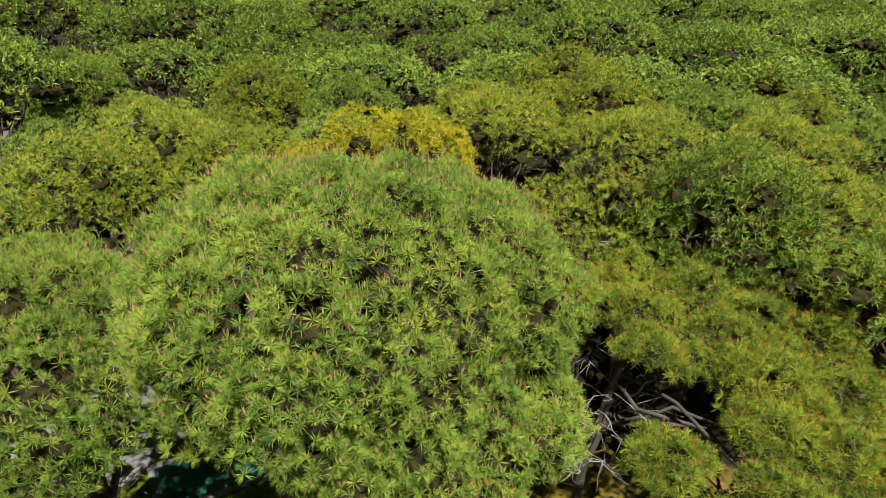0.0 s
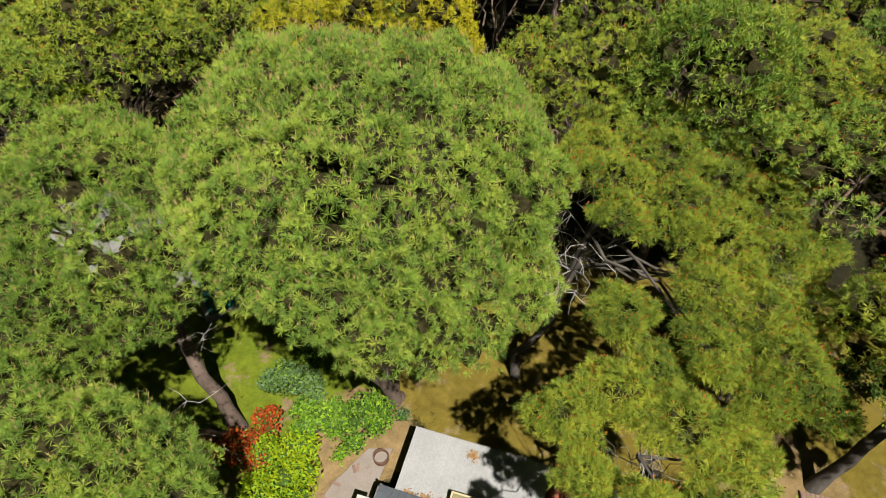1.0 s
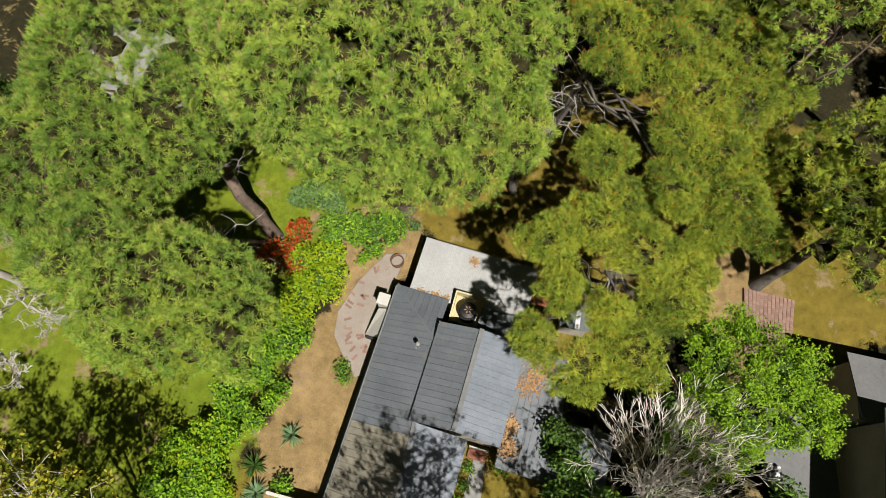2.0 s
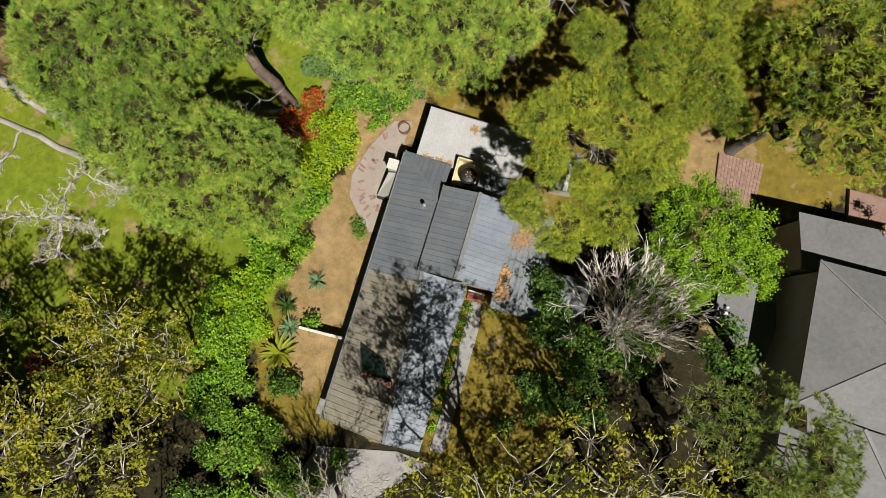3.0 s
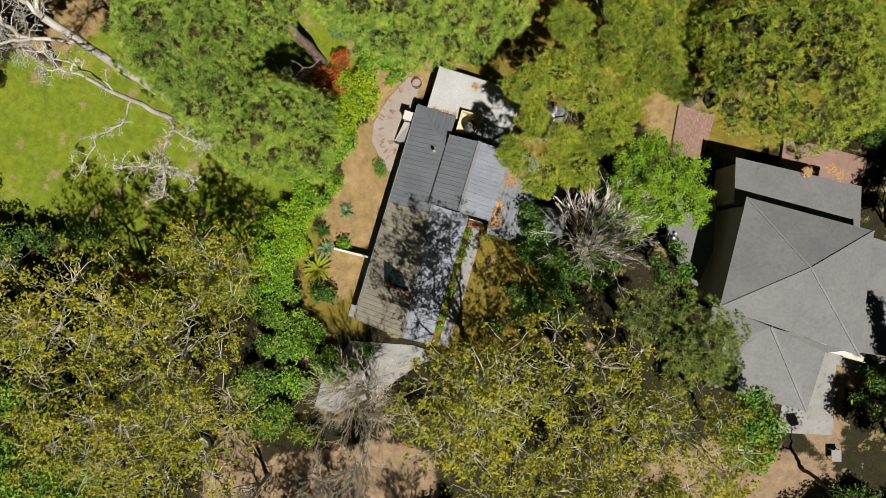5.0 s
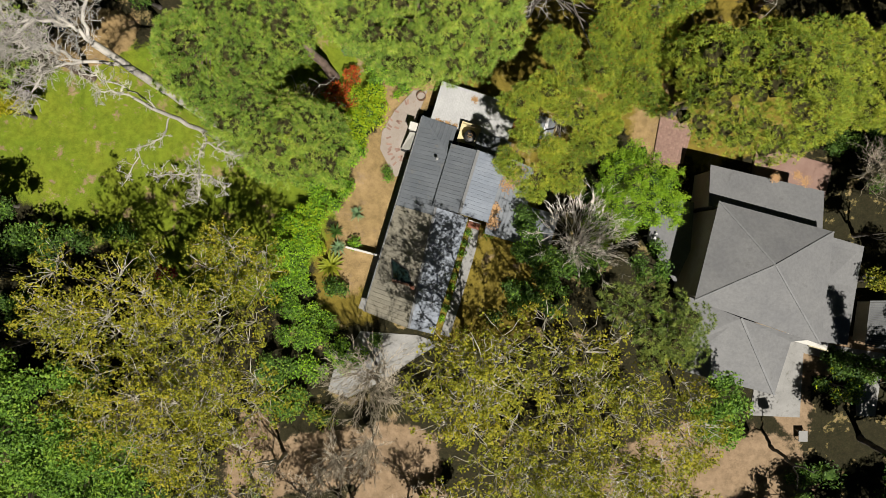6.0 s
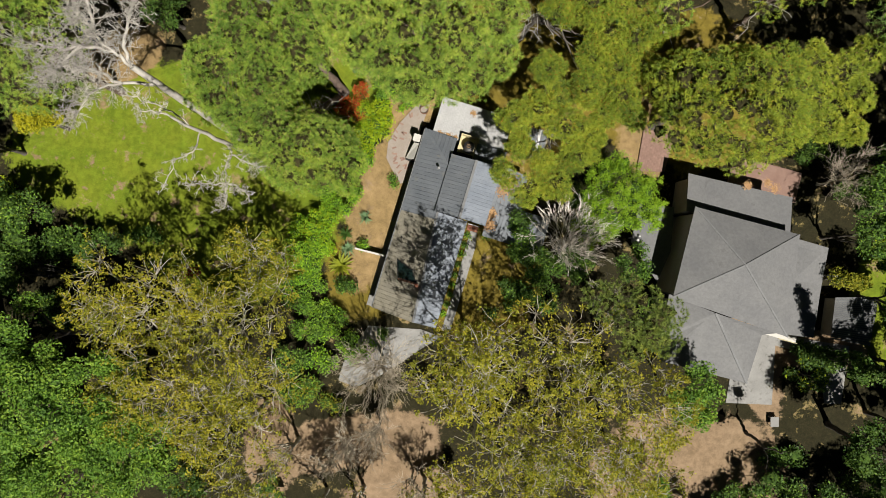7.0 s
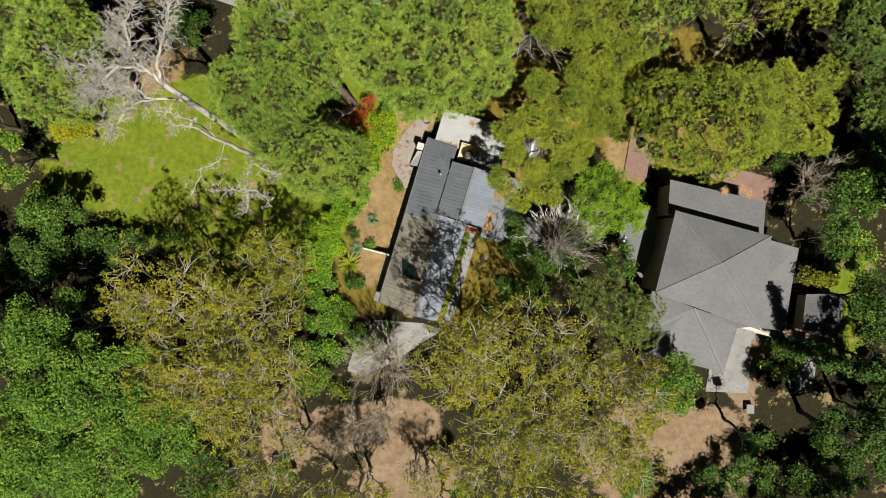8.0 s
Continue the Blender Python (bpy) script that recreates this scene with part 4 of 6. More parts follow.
for k, (x, y) in enumerate(((13.0, 52.5), (23.5, 54.0), (33.0, 58.0), (43.5, 47.0), (-19.0, 66.0), (-9.0, 63.0), (12.5, 66.0), (24.0, 67.0), (36.0, 69.0), (-38.0, 66.0), (28.0, 31.5), (16.0, 33.5), (52.0, 44.0), (47.0, 58.0), (57.0, 7.0), (60.0, 20.0), (-21.5, 45.5), (-33.0, 52.0), (-24.0, 39.0))):
    copy_thing((wood, wood2)[k % 2], pose(x, y, 0, 0, 0, r.uniform(0, 360)) @ Matrix.Scale(r.uniform(0.92, 1.12), 4))
far = pine(-10.0, 92.0, [(-10.0, 92.0, 13.0, 8.0, 8.0, 5.5)], (-10.0, 92.0, 9.0), "stone pine with a rounded crown in the far wood", "stone_pine", "candle", 0.0, tufts=28, count=7, length=0.5, width=0.068, joined=True, step=1.9, seed=40, dead=0, group="far stone pines", gap=0.03)
far2 = pine(22.0, 84.0, [(22.0, 84.0, 12.5, 8.5, 8.0, 5.5), (17.5, 80.0, 12.0, 4.0, 4.0, 4.5)], (22.0, 84.0, 9.0), "stone pine with a rounded crown in the far wood", "stone_pine", "candle", 0.0, tufts=28, count=7, length=0.5, width=0.068, joined=True, step=1.9, seed=41, dead=0, group="far stone pines", gap=0.03)
far3 = pine(0.0, 150.0, [(0.0, 150.0, 13.0, 9.5, 9.5, 5.5)], (0.0, 150.0, 9.0), "stone pine with a rounded crown in the far wood", "stone_pine", "candle", 0.0, tufts=20, count=7, length=0.8, width=0.11, joined=True, step=2.3, seed=42, dead=0, group="far stone pines", gap=0.02)
r = random.Random(5)
for row, (yy, n_x, dx) in enumerate(((58, 7, 15), (70, 9, 15), (83, 10, 15), (97, 11, 16), (112, 11, 17), (128, 12, 18), (146, 13, 19), (166, 14, 20), (188, 14, 22), (212, 15, 24))):
    for k in range(n_x):
        x = (k - (n_x - 1) / 2) * dx + (dx / 2 if row % 2 else 0) + r.uniform(-2.5, 2.5)
        y = yy + r.uniform(-4, 4)
        if (abs(x - 22) < 9 and abs(y - 84) < 9) or (abs(x + 10) < 9 and abs(y - 92) < 9) or (-78 < x < -50 and 78 < y < 97) or (y < 66 and -34 < x < 44) or (2 < x < 24 and y > 120 and abs(x - y * 0.056 - 2) < 9):
            continue
        s = r.uniform(1.1, 1.4)
        copy_thing(far3 if y > 135 else far if r.random() < 0.5 else far2, pose(x, y, 0, 0, 0, r.uniform(0, 360)) @ Matrix.Diagonal((s, s, s * r.uniform(0.85, 1.02), 1)))

# ---- broad-leaved trees ----
SP = dict(leaf="spring_leaf", bark="pale_bark", size=0.13, n=370, step=1.8, twigs=11, twig_len=1.6, gap=0.2, low=-0.9)
broadleaf(2.5, -11.5, [(1.2, -10.7, 18.4, 5.9, 5.3, 4.6), (2.1, -8.2, 21.0, 4.3, 3.6, 4.0), (2.7, -14.0, 16.0, 4.8, 3.9, 4.5)], (2.3, -11.5, 9.0), "tree with sparse olive spring leaves and pale branches", seed=51, thick=0.3, **SP)
broadleaf(11.5, -12.0, [(11.6, -11.0, 15.0, 6.1, 6.2, 5.5), (9.0, -7.1, 17.4, 3.4, 3.1, 4.0)], (11.0, -11.5, 8.0), "tall tree with sparse olive spring leaves and pale branches", seed=52, thick=0.35, **SP)
broadleaf(6.5, -20.5, [(7.0, -18.5, 14.5, 6.7, 4.7, 5.0), (4.0, -22.5, 13.0, 6.2, 4.2, 5.0), (13.5, -19.5, 14.0, 5.5, 5.2, 5.0)], (6.5, -20.5, 7.5), "spreading tree with sparse olive spring leaves and pale branches", seed=53, thick=0.35, **SP)
broadleaf(-26.5, -9.5, [(-30.5, -4.5, 14.0, 7.7, 5.7, 6.0), (-21.5, -9.0, 13.0, 6.3, 8.2, 5.5), (-28.5, -12.5, 14.0, 7.7, 7.2, 6.0)], (-26.5, -9.0, 7.5), "broad tree with sparse olive spring leaves and pale branches", seed=54, thick=0.4, **SP)
broadleaf(-20.5, -2.0, [(-20.8, -1.5, 11.0, 4.5, 4.5, 4.0)], (-20.5, -2.0, 5.5), "small tree with sparse olive spring leaves", seed=55, thick=0.2, **SP)
broadleaf(-23.0, -18.5, [(-23.0, -18.0, 13.5, 4.7, 4.3, 4.5)], (-23.0, -18.5, 7.0), "tree with sparse olive spring leaves and pale branches", seed=56, thick=0.25, **SP)
broadleaf(-37.5, -16.0, [(-37.5, -14.5, 14.0, 9.5, 7.5, 7.0), (-32.0, -18.5, 13.5, 6.0, 6.0, 6.0), (-38.5, -22.0, 13.0, 9.0, 6.0, 6.5)], (-37.0, -16.0, 6.0), "large tree with dense mid-green leaves", "dense_leaf", 0.15, 520, 1.9, seed=57, thick=0.5, fill=0.5, gap=0.12)
broadleaf(16.8, 5.8, [(17.3, 6.0, 8.0, 5.0, 4.9, 4.6)], (16.8, 5.8, 3.0), "round lime-green tree with feathery leaves", "lime_leaf", 0.085, 900, 1.3, gap=0.02, twigs=7, twig_len=1.3, seed=58, thick=0.2, droop=0.3, closed=True)
broadleaf(8.2, -0.6, [(7.6, 1.2, 2.8, 2.6, 2.4, 2.6), (9.8, -1.6, 3.0, 3.2, 2.6, 3.0)], (8.2, -0.6, 1.0), "dark green evergreen bush beside the house", "dark_leaf", 0.15, 420, 1.3, name="bush", category="bush", seed=59, thick=0.12, second="dense_leaf", second_share=0.4)
bare(12.4, -0.2, 9.0, 2.6, "leafless silvery-white tree with fanned straight twigs", "silver", 0.075, 0, 4, 5, seed=60, fork=(12.7, 0.4, 2.6), ratio=0.26, fine=0.013, jag=0.025, shrink=0.55,
     aims=[(13.5 + 3.5 * math.cos(a * 0.449), 2.3 + 3.2 * math.sin(a * 0.449), 8.2 + 0.5 * (a % 3)) for a in range(14)] + [(13.5 + 1.6 * math.cos(a * 1.05), 2.2 + 1.5 * math.sin(a * 1.05), 10.0) for a in range(6)] + [(7.4, -0.2, 4.6)])
broadleaf(49.0, 9.0, [(48.0, 8.0, 6.0, 4.0, 5.0, 4.0), (51.0, 12.0, 6.0, 4.0, 4.0, 4.0)], (49.0, 9.0, 2.5), "dark green tree behind the neighbour's house", "dark_leaf", 0.2, 260, 1.5, seed=66, second="dense_leaf", second_share=0.35)
bare(-8.6, -13.2, 12.0, 5.0, "leafless tree with a brush of fine pale twigs", "twig", 0.2, 14, 4, 5, seed=61, height0=3.0, ratio=0.34, fine=0.014)
bare(-9.0, -20.5, 8.5, 3.0, "leafless tree with fine brown twigs", "twig", 0.15, 9, 4, 5, seed=62, height0=2.0, ratio=0.35)
SNAG_A = [((-25.6, 13.4, -0.2), (-26.4, 14.2, 6.0), (-27.6, 15.2, 12.0), (-29.0, 16.3, 16.5), (-30.3, 17.2, 19.0)), 0.46, 0.30]
SNAG_A_LIMBS = [((-30.3, 17.2, 19.0), (-31.6, 18.4, 19.8), (-32.9, 19.8, 20.6), (-34.8, 22.0, 21.2)), ((-30.3, 17.2, 19.0), (-30.4, 19.4, 20.2), (-29.4, 22.0, 20.8), (-28.8, 24.4, 21.2)),
                ((-31.6, 18.4, 19.8), (-34.0, 18.6, 20.6), (-37.0, 18.4, 21.0), (-39.6, 19.0, 21.2)), ((-29.0, 16.3, 16.5), (-31.6, 15.8, 18.4), (-33.4, 14.6, 20.0), (-34.6, 12.0, 20.8)),
                ((-32.9, 19.8, 20.6), (-33.0, 22.0, 21.4), (-32.2, 24.4, 21.6)), ((-34.0, 18.6, 20.6), (-35.6, 17.0, 20.8), (-37.4, 15.4, 20.6)), ((-31.6, 15.8, 18.4), (-33.6, 16.8, 19.6), (-35.6, 16.2, 20.2))]
SNAG_B = [((-22.4, 10.6, -0.2), (-22.8, 10.8, 7.0), (-23.2, 11.0, 13.0), (-24.2, 11.4, 18.0), (-25.2, 11.9, 22.4)), 0.34, 0.12]
SNAG_B_LIMBS = [((-23.2, 11.0, 13.0), (-22.2, 9.6, 15.4), (-22.4, 8.4, 16.4), (-22.3, 6.6, 17.0)), ((-22.3, 6.6, 17.0), (-23.8, 6.6, 17.2), (-26.0, 6.4, 17.2)), ((-22.3, 6.6, 17.0), (-22.0, 5.4, 17.2), (-22.3, 4.2, 17.2)),
                ((-22.3, 6.6, 17.0), (-21.0, 6.4, 17.2), (-19.9, 5.4, 17.2)), ((-22.2, 9.6, 15.4), (-20.8, 9.0, 16.2), (-19.0, 8.3, 16.6)), ((-24.2, 11.4, 18.0), (-24.6, 9.4, 18.8), (-26.4, 8.4, 19.2), (-27.1, 5.8, 19.6)),
                ((-25.2, 11.9, 22.4), (-26.4, 12.2, 22.6), (-27.9, 12.3, 22.6)), ((-24.6, 11.6, 20.0), (-25.6, 12.6, 21.0), (-27.4, 13.2, 22.0), (-29.4, 13.7, 22.4))]
snag(SNAG_A, SNAG_A_LIMBS, "dead tree with a thick bleached trunk and lichen-grey twigs", 63, 60, 1.5)
snag(SNAG_B, SNAG_B_LIMBS, "slender dead tree with crooked lichen-grey limbs", 69, 20, 0.8)
broadleaf(25.5, -16.5, [(24.8, -15.2, 8.5, 3.6, 4.0, 3.6)], (25.0, -16.0, 5.0), "tree with glossy green leaves beside the driveway", "dense_leaf", 0.16, 260, 1.5, seed=64, thick=0.22, gap=0.15)
broadleaf(44.6, 2.2, [(44.6, 2.2, 7.0, 3.4, 3.2, 3.5)], (44.6, 2.2, 3.0), "dark green tree beside the neighbour's house", "dark_leaf", 0.17, 300, 1.5, seed=65, second="dense_leaf", second_share=0.35)
broadleaf(49.0, -5.0, [(49.5, -5.5, 7.5, 3.6, 5.0, 3.6)], (49.0, -5.0, 3.5), "dark green tree beside a deck", "dark_leaf", 0.17, 300, 1.6, seed=66)
broadleaf(43.0, -2.6, [(43.4, -3.0, 5.4, 2.8, 1.9, 2.6)], (43.0, -2.6, 2.5), "olive-yellow tree beside the neighbour's house", "spring_leaf", 0.14, 360, 1.4, seed=67)
bare(44.0, 8.6, 9.5, 4.2, "leafless twiggy tree in the shade", "twig", 0.15, 9, 4, 5, seed=68, height0=2.5)
# hedge and bushes west of the house
for k, (x, y, rx, ry, h, leaf, sec) in enumerate(((-9.6, 16.2, 2.4, 2.3, 3.2, "acid_leaf", "bright_leaf"), (-11.0, 13.2, 2.2, 2.2, 3.0, "acid_leaf", "bright_leaf"), (-12.4, 10.2, 2.2, 2.4, 3.0, "bright_leaf", "dense_leaf"),
        (-14.2, 6.4, 2.5, 2.6, 3.0, "bright_leaf", "dense_leaf"), (-16.4, 2.8, 2.8, 2.6, 3.2, "bright_leaf", "acid_leaf"), (-17.8, -1.0, 2.8, 2.8, 3.2, "bright_leaf", "dense_leaf"), (-18.0, -4.8, 2.6, 2.6, 3.0, "dense_leaf", "bright_leaf"),
        (-16.0, -8.6, 3.2, 2.4, 3.0, "dense_leaf", "bright_leaf"), (-8.2, 19.4, 2.2, 2.0, 2.6, "dense_leaf", "bright_leaf"), (-5.2, 19.6, 2.0, 1.9, 2.4, "dense_leaf", "bright_leaf"), (-10.6, 22.4, 2.4, 1.8, 2.2, "blue_leaf", "dense_leaf"),
        (-7.4, -9.4, 2.4, 0.9, 1.6, "dense_leaf", "dark_leaf"), (-12.0, -11.4, 2.4, 2.0, 2.8, "dense_leaf", "bright_leaf"), (-13.2, -4.6, 1.6, 1.4, 1.6, "dark_leaf", "dense_leaf"), (-10.6, 0.9, 1.6, 0.8, 1.5, "dense_leaf", "bright_leaf"))):
    broadleaf(x, y, [(x, y, h * 0.38, rx * 1.2, ry * 1.2, h * 0.6)], (x, y, 0.2), "leafy garden bush in a mixed hedge", leaf, 0.13, 260, 1.15, name="bush", category="bush", group="garden hedge", seed=80 + k, thick=0.07, low=-0.7, second=sec, second_share=0.3, flat=0.6)
for k, (x, y, rx, ry, h) in enumerate(((-12.6, 17.2, 1.7, 1.5, 3.0), (-11.2, 19.4, 1.2, 1.0, 2.6))):
    broadleaf(x, y, [(x, y, h * 0.4, rx * 1.2, ry * 1.2, h * 0.6)], (x, y, 0.2), "bush with red young leaves", "red_leaf", 0.11, 320, 1.0, name="bush", category="bush", seed=95 + k, thick=0.06, low=-0.7, second="dense_leaf", second_share=0.15, flat=0.6)
# shrubs and trees around the lawn on the west
broadleaf(-47.5, 15.0, [(-47.6, 15.1, 4.5, 2.5, 2.4, 2.6)], (-47.5, 15.0, 2.0), "small tree with bright yellow leaves", "yellow_leaf", 0.15, 330, 1.2, seed=100)
broadleaf(-49.5, 5.0, [(-49.5, 4.5, 5.0, 4.8, 3.8, 3.6)], (-49.5, 5.0, 2.5), "dark shaded tree at the lawn's edge", "dark_leaf", 0.16, 260, 1.5, seed=101, second="dense_leaf", second_share=0.3)
broadleaf(43.0, -27.0, [(42.4, -28.0, 3.4, 9.5, 2.8, 3.0)], (43.0, -27.5, 1.0), "dark green shrubbery beside the driveway", "dark_leaf", 0.16, 260, 1.5, name="bush", category="bush", seed=103, second="dense_leaf", second_share=0.3)
broadleaf(50.0, -19.0, [(50.0, -17.5, 12.0, 6.0, 6.0, 4.0)], (50.0, -19.0, 7.0), "tall dark tree beside the driveway", "dark_leaf", 0.18, 220, 1.8, seed=104)
# ---- more trees and undergrowth ----
broadleaf(-46.0, -3.0, [(-44.0, 0.5, 2.5, 6.0, 3.0, 2.4), (-52.0, -1.0, 4.0, 5.0, 4.5, 3.0)], (-45.5, -3.0, 1.5), "dark green tree in the shade of taller ones", "dark_leaf", 0.17, 220, 1.7, seed=110, second="dense_leaf", second_share=0.15)
broadleaf(-53.0, 12.0, [(-53.0, 11.0, 7.0, 4.0, 4.0, 4.0)], (-53.0, 12.0, 3.0), "green tree at the lawn's far edge", "dense_leaf", 0.16, 220, 1.6, seed=111, second="acid_leaf", second_share=0.15)
broadleaf(-52.0, -14.0, [(-52.0, -13.0, 13.0, 7.0, 8.0, 6.0)], (-52.0, -14.0, 6.0), "tall tree with dense mid-green leaves", "dense_leaf", 0.15, 420, 2.0, seed=112, thick=0.4)
broadleaf(-31.4, -2.6, [(-31.4, -2.6, 2.2, 1.4, 1.3, 1.8)], (-31.4, -2.6, 0.4), "bush with maroon leaves under the trees", "maroon_leaf", 0.12, 220, 1.0, name="bush", category="bush", seed=113)
broadleaf(-27.0, -27.5, [(-27.0, -27.5, 4.5, 4.0, 4.0, 4.0)], (-27.0, -27.5, 2.0), "thin olive-green tree beside the sandy track", "spring_leaf", 0.13, 120, 1.5, bark="pale_bark", twigs=8, seed=114)
broadleaf(-19.0, -22.8, [(-19.4, -22.4, 7.0, 2.8, 2.6, 3.0)], (-19.0, -22.8, 3.0), "thin olive-green tree over the sandy track", "spring_leaf", 0.13, 120, 1.5, bark="pale_bark", twigs=8, seed=117)
broadleaf(-11.0, -28.6, [(-10.6, -28.4, 6.0, 3.4, 2.4, 3.0)], (-11.0, -28.6, 2.5), "thin olive-green tree over the sandy track", "spring_leaf", 0.13, 130, 1.5, bark="pale_bark", twigs=8, seed=118)
broadleaf(-3.6, -27.6, [(-3.4, -27.4, 6.0, 3.0, 2.6, 3.0)], (-3.6, -27.6, 2.5), "thin olive-green tree over the sandy track", "spring_leaf", 0.13, 130, 1.5, bark="pale_bark", twigs=8, seed=119)
bare(-12.6, -22.6, 7.5, 2.6, "leafless tree with fine brown twigs over the track", "twig", 0.11, 9, 4, 5, seed=120, height0=2.0, ratio=0.35)
broadleaf(-15.5, -29.0, [(-16.0, -29.5, 7.0, 5.0, 2.8, 4.0)], (-15.5, -29.0, 3.0), "thin olive-green tree beside the sandy track", "spring_leaf", 0.13, 130, 1.5, bark="pale_bark", twigs=8, seed=115)
broadleaf(-1.5, -30.0, [(-0.5, -30.0, 6.0, 4.0, 3.0, 4.0)], (-1.5, -30.0, 3.0), "tree with dense green leaves and dark gaps", "dense_leaf", 0.15, 180, 1.5, seed=116, gap=0.2)
broadleaf(9.0, -28.5, [(9.0, -27.5, 13.0, 7.2, 4.7, 5.0)], (9.0, -28.5, 6.0), "tree with sparse olive spring leaves and pale branches", seed=117, thick=0.3, **SP)
broadleaf(18.5, -22.5, [(18.0, -22.0, 10.5, 4.5, 4.7, 5.0)], (18.5, -22.5, 5.0), "tree with sparse olive spring leaves and pale branches", seed=118, thick=0.25, **SP)
broadleaf(18.5, -14.5, [(18.6, -14.0, 14.0, 4.9, 5.1, 5.2)], (18.5, -14.5, 7.0), "tree with sparse olive spring leaves and pale branches", seed=119, thick=0.28, **SP)
broadleaf(22.0, -28.5, [(22.0, -27.5, 4.0, 2.6, 3.0, 3.0)], (22.0, -28.5, 1.5), "green tree beside the driveway", "dense_leaf", 0.15, 220, 1.3, seed=120)
broadleaf(28.3, -33.5, [(28.5, -35.5, 10.0, 4.0, 3.5, 4.0)], (28.3, -34.0, 7.0), "slender tree at the edge of the driveway", "dark_leaf", 0.16, 120, 1.6, seed=121, thick=0.2, stems=2, gap=0.25)
broadleaf(35.5, -21.5, [(35.0, -22.5, 8.0, 3.0, 3.0, 3.5)], (35.4, -22.0, 5.0), "thin dark tree between the house and the driveway", "dark_leaf", 0.15, 80, 1.6, seed=122, thick=0.2, gap=0.35)
broadleaf(41.5, -14.2, [(41.5, -14.0, 2.0, 2.6, 2.8, 2.4)], (41.5, -14.2, 0.5), "dark shrubs in the courtyard", "dark_leaf", 0.14, 240, 1.2, name="bush", category="bush", seed=123, second="acid_leaf", second_share=0.12)
broadleaf(45.5, -20.5, [(46.5, -21.0, 9.5, 6.5, 5.0, 4.5)], (45.5, -21.0, 5.0), "tall dark-leaved tree beside the driveway", "dark_leaf", 0.17, 280, 1.7, seed=124, thick=0.35, gap=0.1)
broadleaf(52.5, 8.0, [(52.5, 7.0, 9.0, 5.5, 5.0, 4.5)], (52.5, 8.0, 5.0), "green tree behind the neighbour's house", "dense_leaf", 0.17, 200, 1.7, seed=125)
broadleaf(46.0, 8.5, [(46.0, 7.0, 4.0, 3.6, 3.0, 3.0)], (46.0, 8.0, 2.0), "dark bush in deep shade behind the house", "dark_leaf", 0.15, 180, 1.4, name="bush", category="bush", seed=126)
broadleaf(51.0, -12.5, [(51.5, -13.5, 5.0, 4.0, 3.0, 3.5)], (51.0, -12.5, 2.0), "dark green tree beside a path", "dark_leaf", 0.16, 200, 1.5, seed=127)
broadleaf(20.0, -1.0, [(20.2, -1.2, 4.0, 2.4, 2.8, 3.0)], (20.0, -1.0, 2.0), "dark green tree beside the carport", "dark_leaf", 0.15, 240, 1.3, seed=128, second="dense_leaf", second_share=0.4)
broadleaf(12.8, -1.0, [(12.6, -1.6, 3.6, 2.6, 2.2, 2.8)], (12.8, -1.0, 1.5), "dark green bush below the leafless tree", "dense_leaf", 0.14, 240, 1.2, name="bush", category="bush", seed=129, second="dark_leaf", second_share=0.5)
broadleaf(15.0, 11.0, [(15.6, 11.4, 2.5, 2.6, 2.8, 2.6)], (15.0, 11.0, 1.0), "green undergrowth beneath the pines", "olive_pine", 0.12, 260, 1.2, name="bush", category="bush", seed=130)
broadleaf(19.0, 20.5, [(18.8, 21.0, 4.0, 3.0, 3.0, 3.5)], (19.0, 20.5, 2.0), "thin green undergrowth between the pines", "dense_leaf", 0.13, 160, 1.4, seed=131, gap=0.2)
broadleaf(7.4, 4.0, [(7.4, 4.0, 2.6, 2.0, 1.8, 2.2)], (7.4, 4.0, 1.5), "dark small tree beside the lean-to", "dark_leaf", 0.14, 240, 1.2, seed=132)
broadleaf(4.0, 2.2, [(4.0, 2.0, 0.6, 0.9, 0.8, 0.9)], (4.0, 2.0, 0.2), "small green bush by the brick step", "dense_leaf", 0.1, 200, 0.8, name="bush", category="bush", seed=133)
broadleaf(-33.5, 27.5, [(-33.0, 27.0, 6.0, 2.6, 3.0, 3.4)], (-33.5, 27.0, 3.0), "dark green tree behind the dead tree", "dark_leaf", 0.17, 220, 1.4, seed=134)
broadleaf(-43.5, 87.0, [(-43.5, 86.0, 4.5, 5.0, 4.0, 4.0)], (-43.5, 86.5, 2.0), "acid-green garden tree far beyond the wood", "acid_leaf", 0.3, 160, 1.8, seed=135)
broadleaf(-37.0, 43.0, [(-37.0, 43.0, 9.0, 6.0, 5.0, 4.5)], (-37.0, 43.0, 5.0), "dark green conifer-like tree at the edge of the wood", "dark_leaf", 0.2, 240, 1.7, seed=137, second="olive_pine", second_share=0.5)
broadleaf(-47.0, 50.0, [(-47.0, 50.0, 8.0, 6.0, 6.0, 4.5)], (-47.0, 50.0, 5.0), "green tree at the edge of the wood", "dense_leaf", 0.2, 220, 1.8, seed=138)
broadleaf(-31.0, 46.0, [(-31.0, 45.0, 6.0, 3.5, 3.5, 3.0)], (-31.0, 46.0, 3.0), "acid-green tree at the edge of the wood", "acid_leaf", 0.2, 220, 1.5, seed=139)
bare(-14.5, -24.5, 8.0, 2.6, "leafless young tree on the sandy ground", "twig", 0.12, 7, 4, 4, seed=144, height0=2.5)
bare(-5.0, -26.5, 9.0, 2.8, "leafless young tree on the sandy ground", "twig", 0.13, 7, 4, 4, seed=145, height0=2.5)
bare(-20.0, -23.5, 7.0, 2.4, "leafless young tree on the sandy ground", "twig", 0.11, 6, 4, 4, seed=146, height0=2.0)
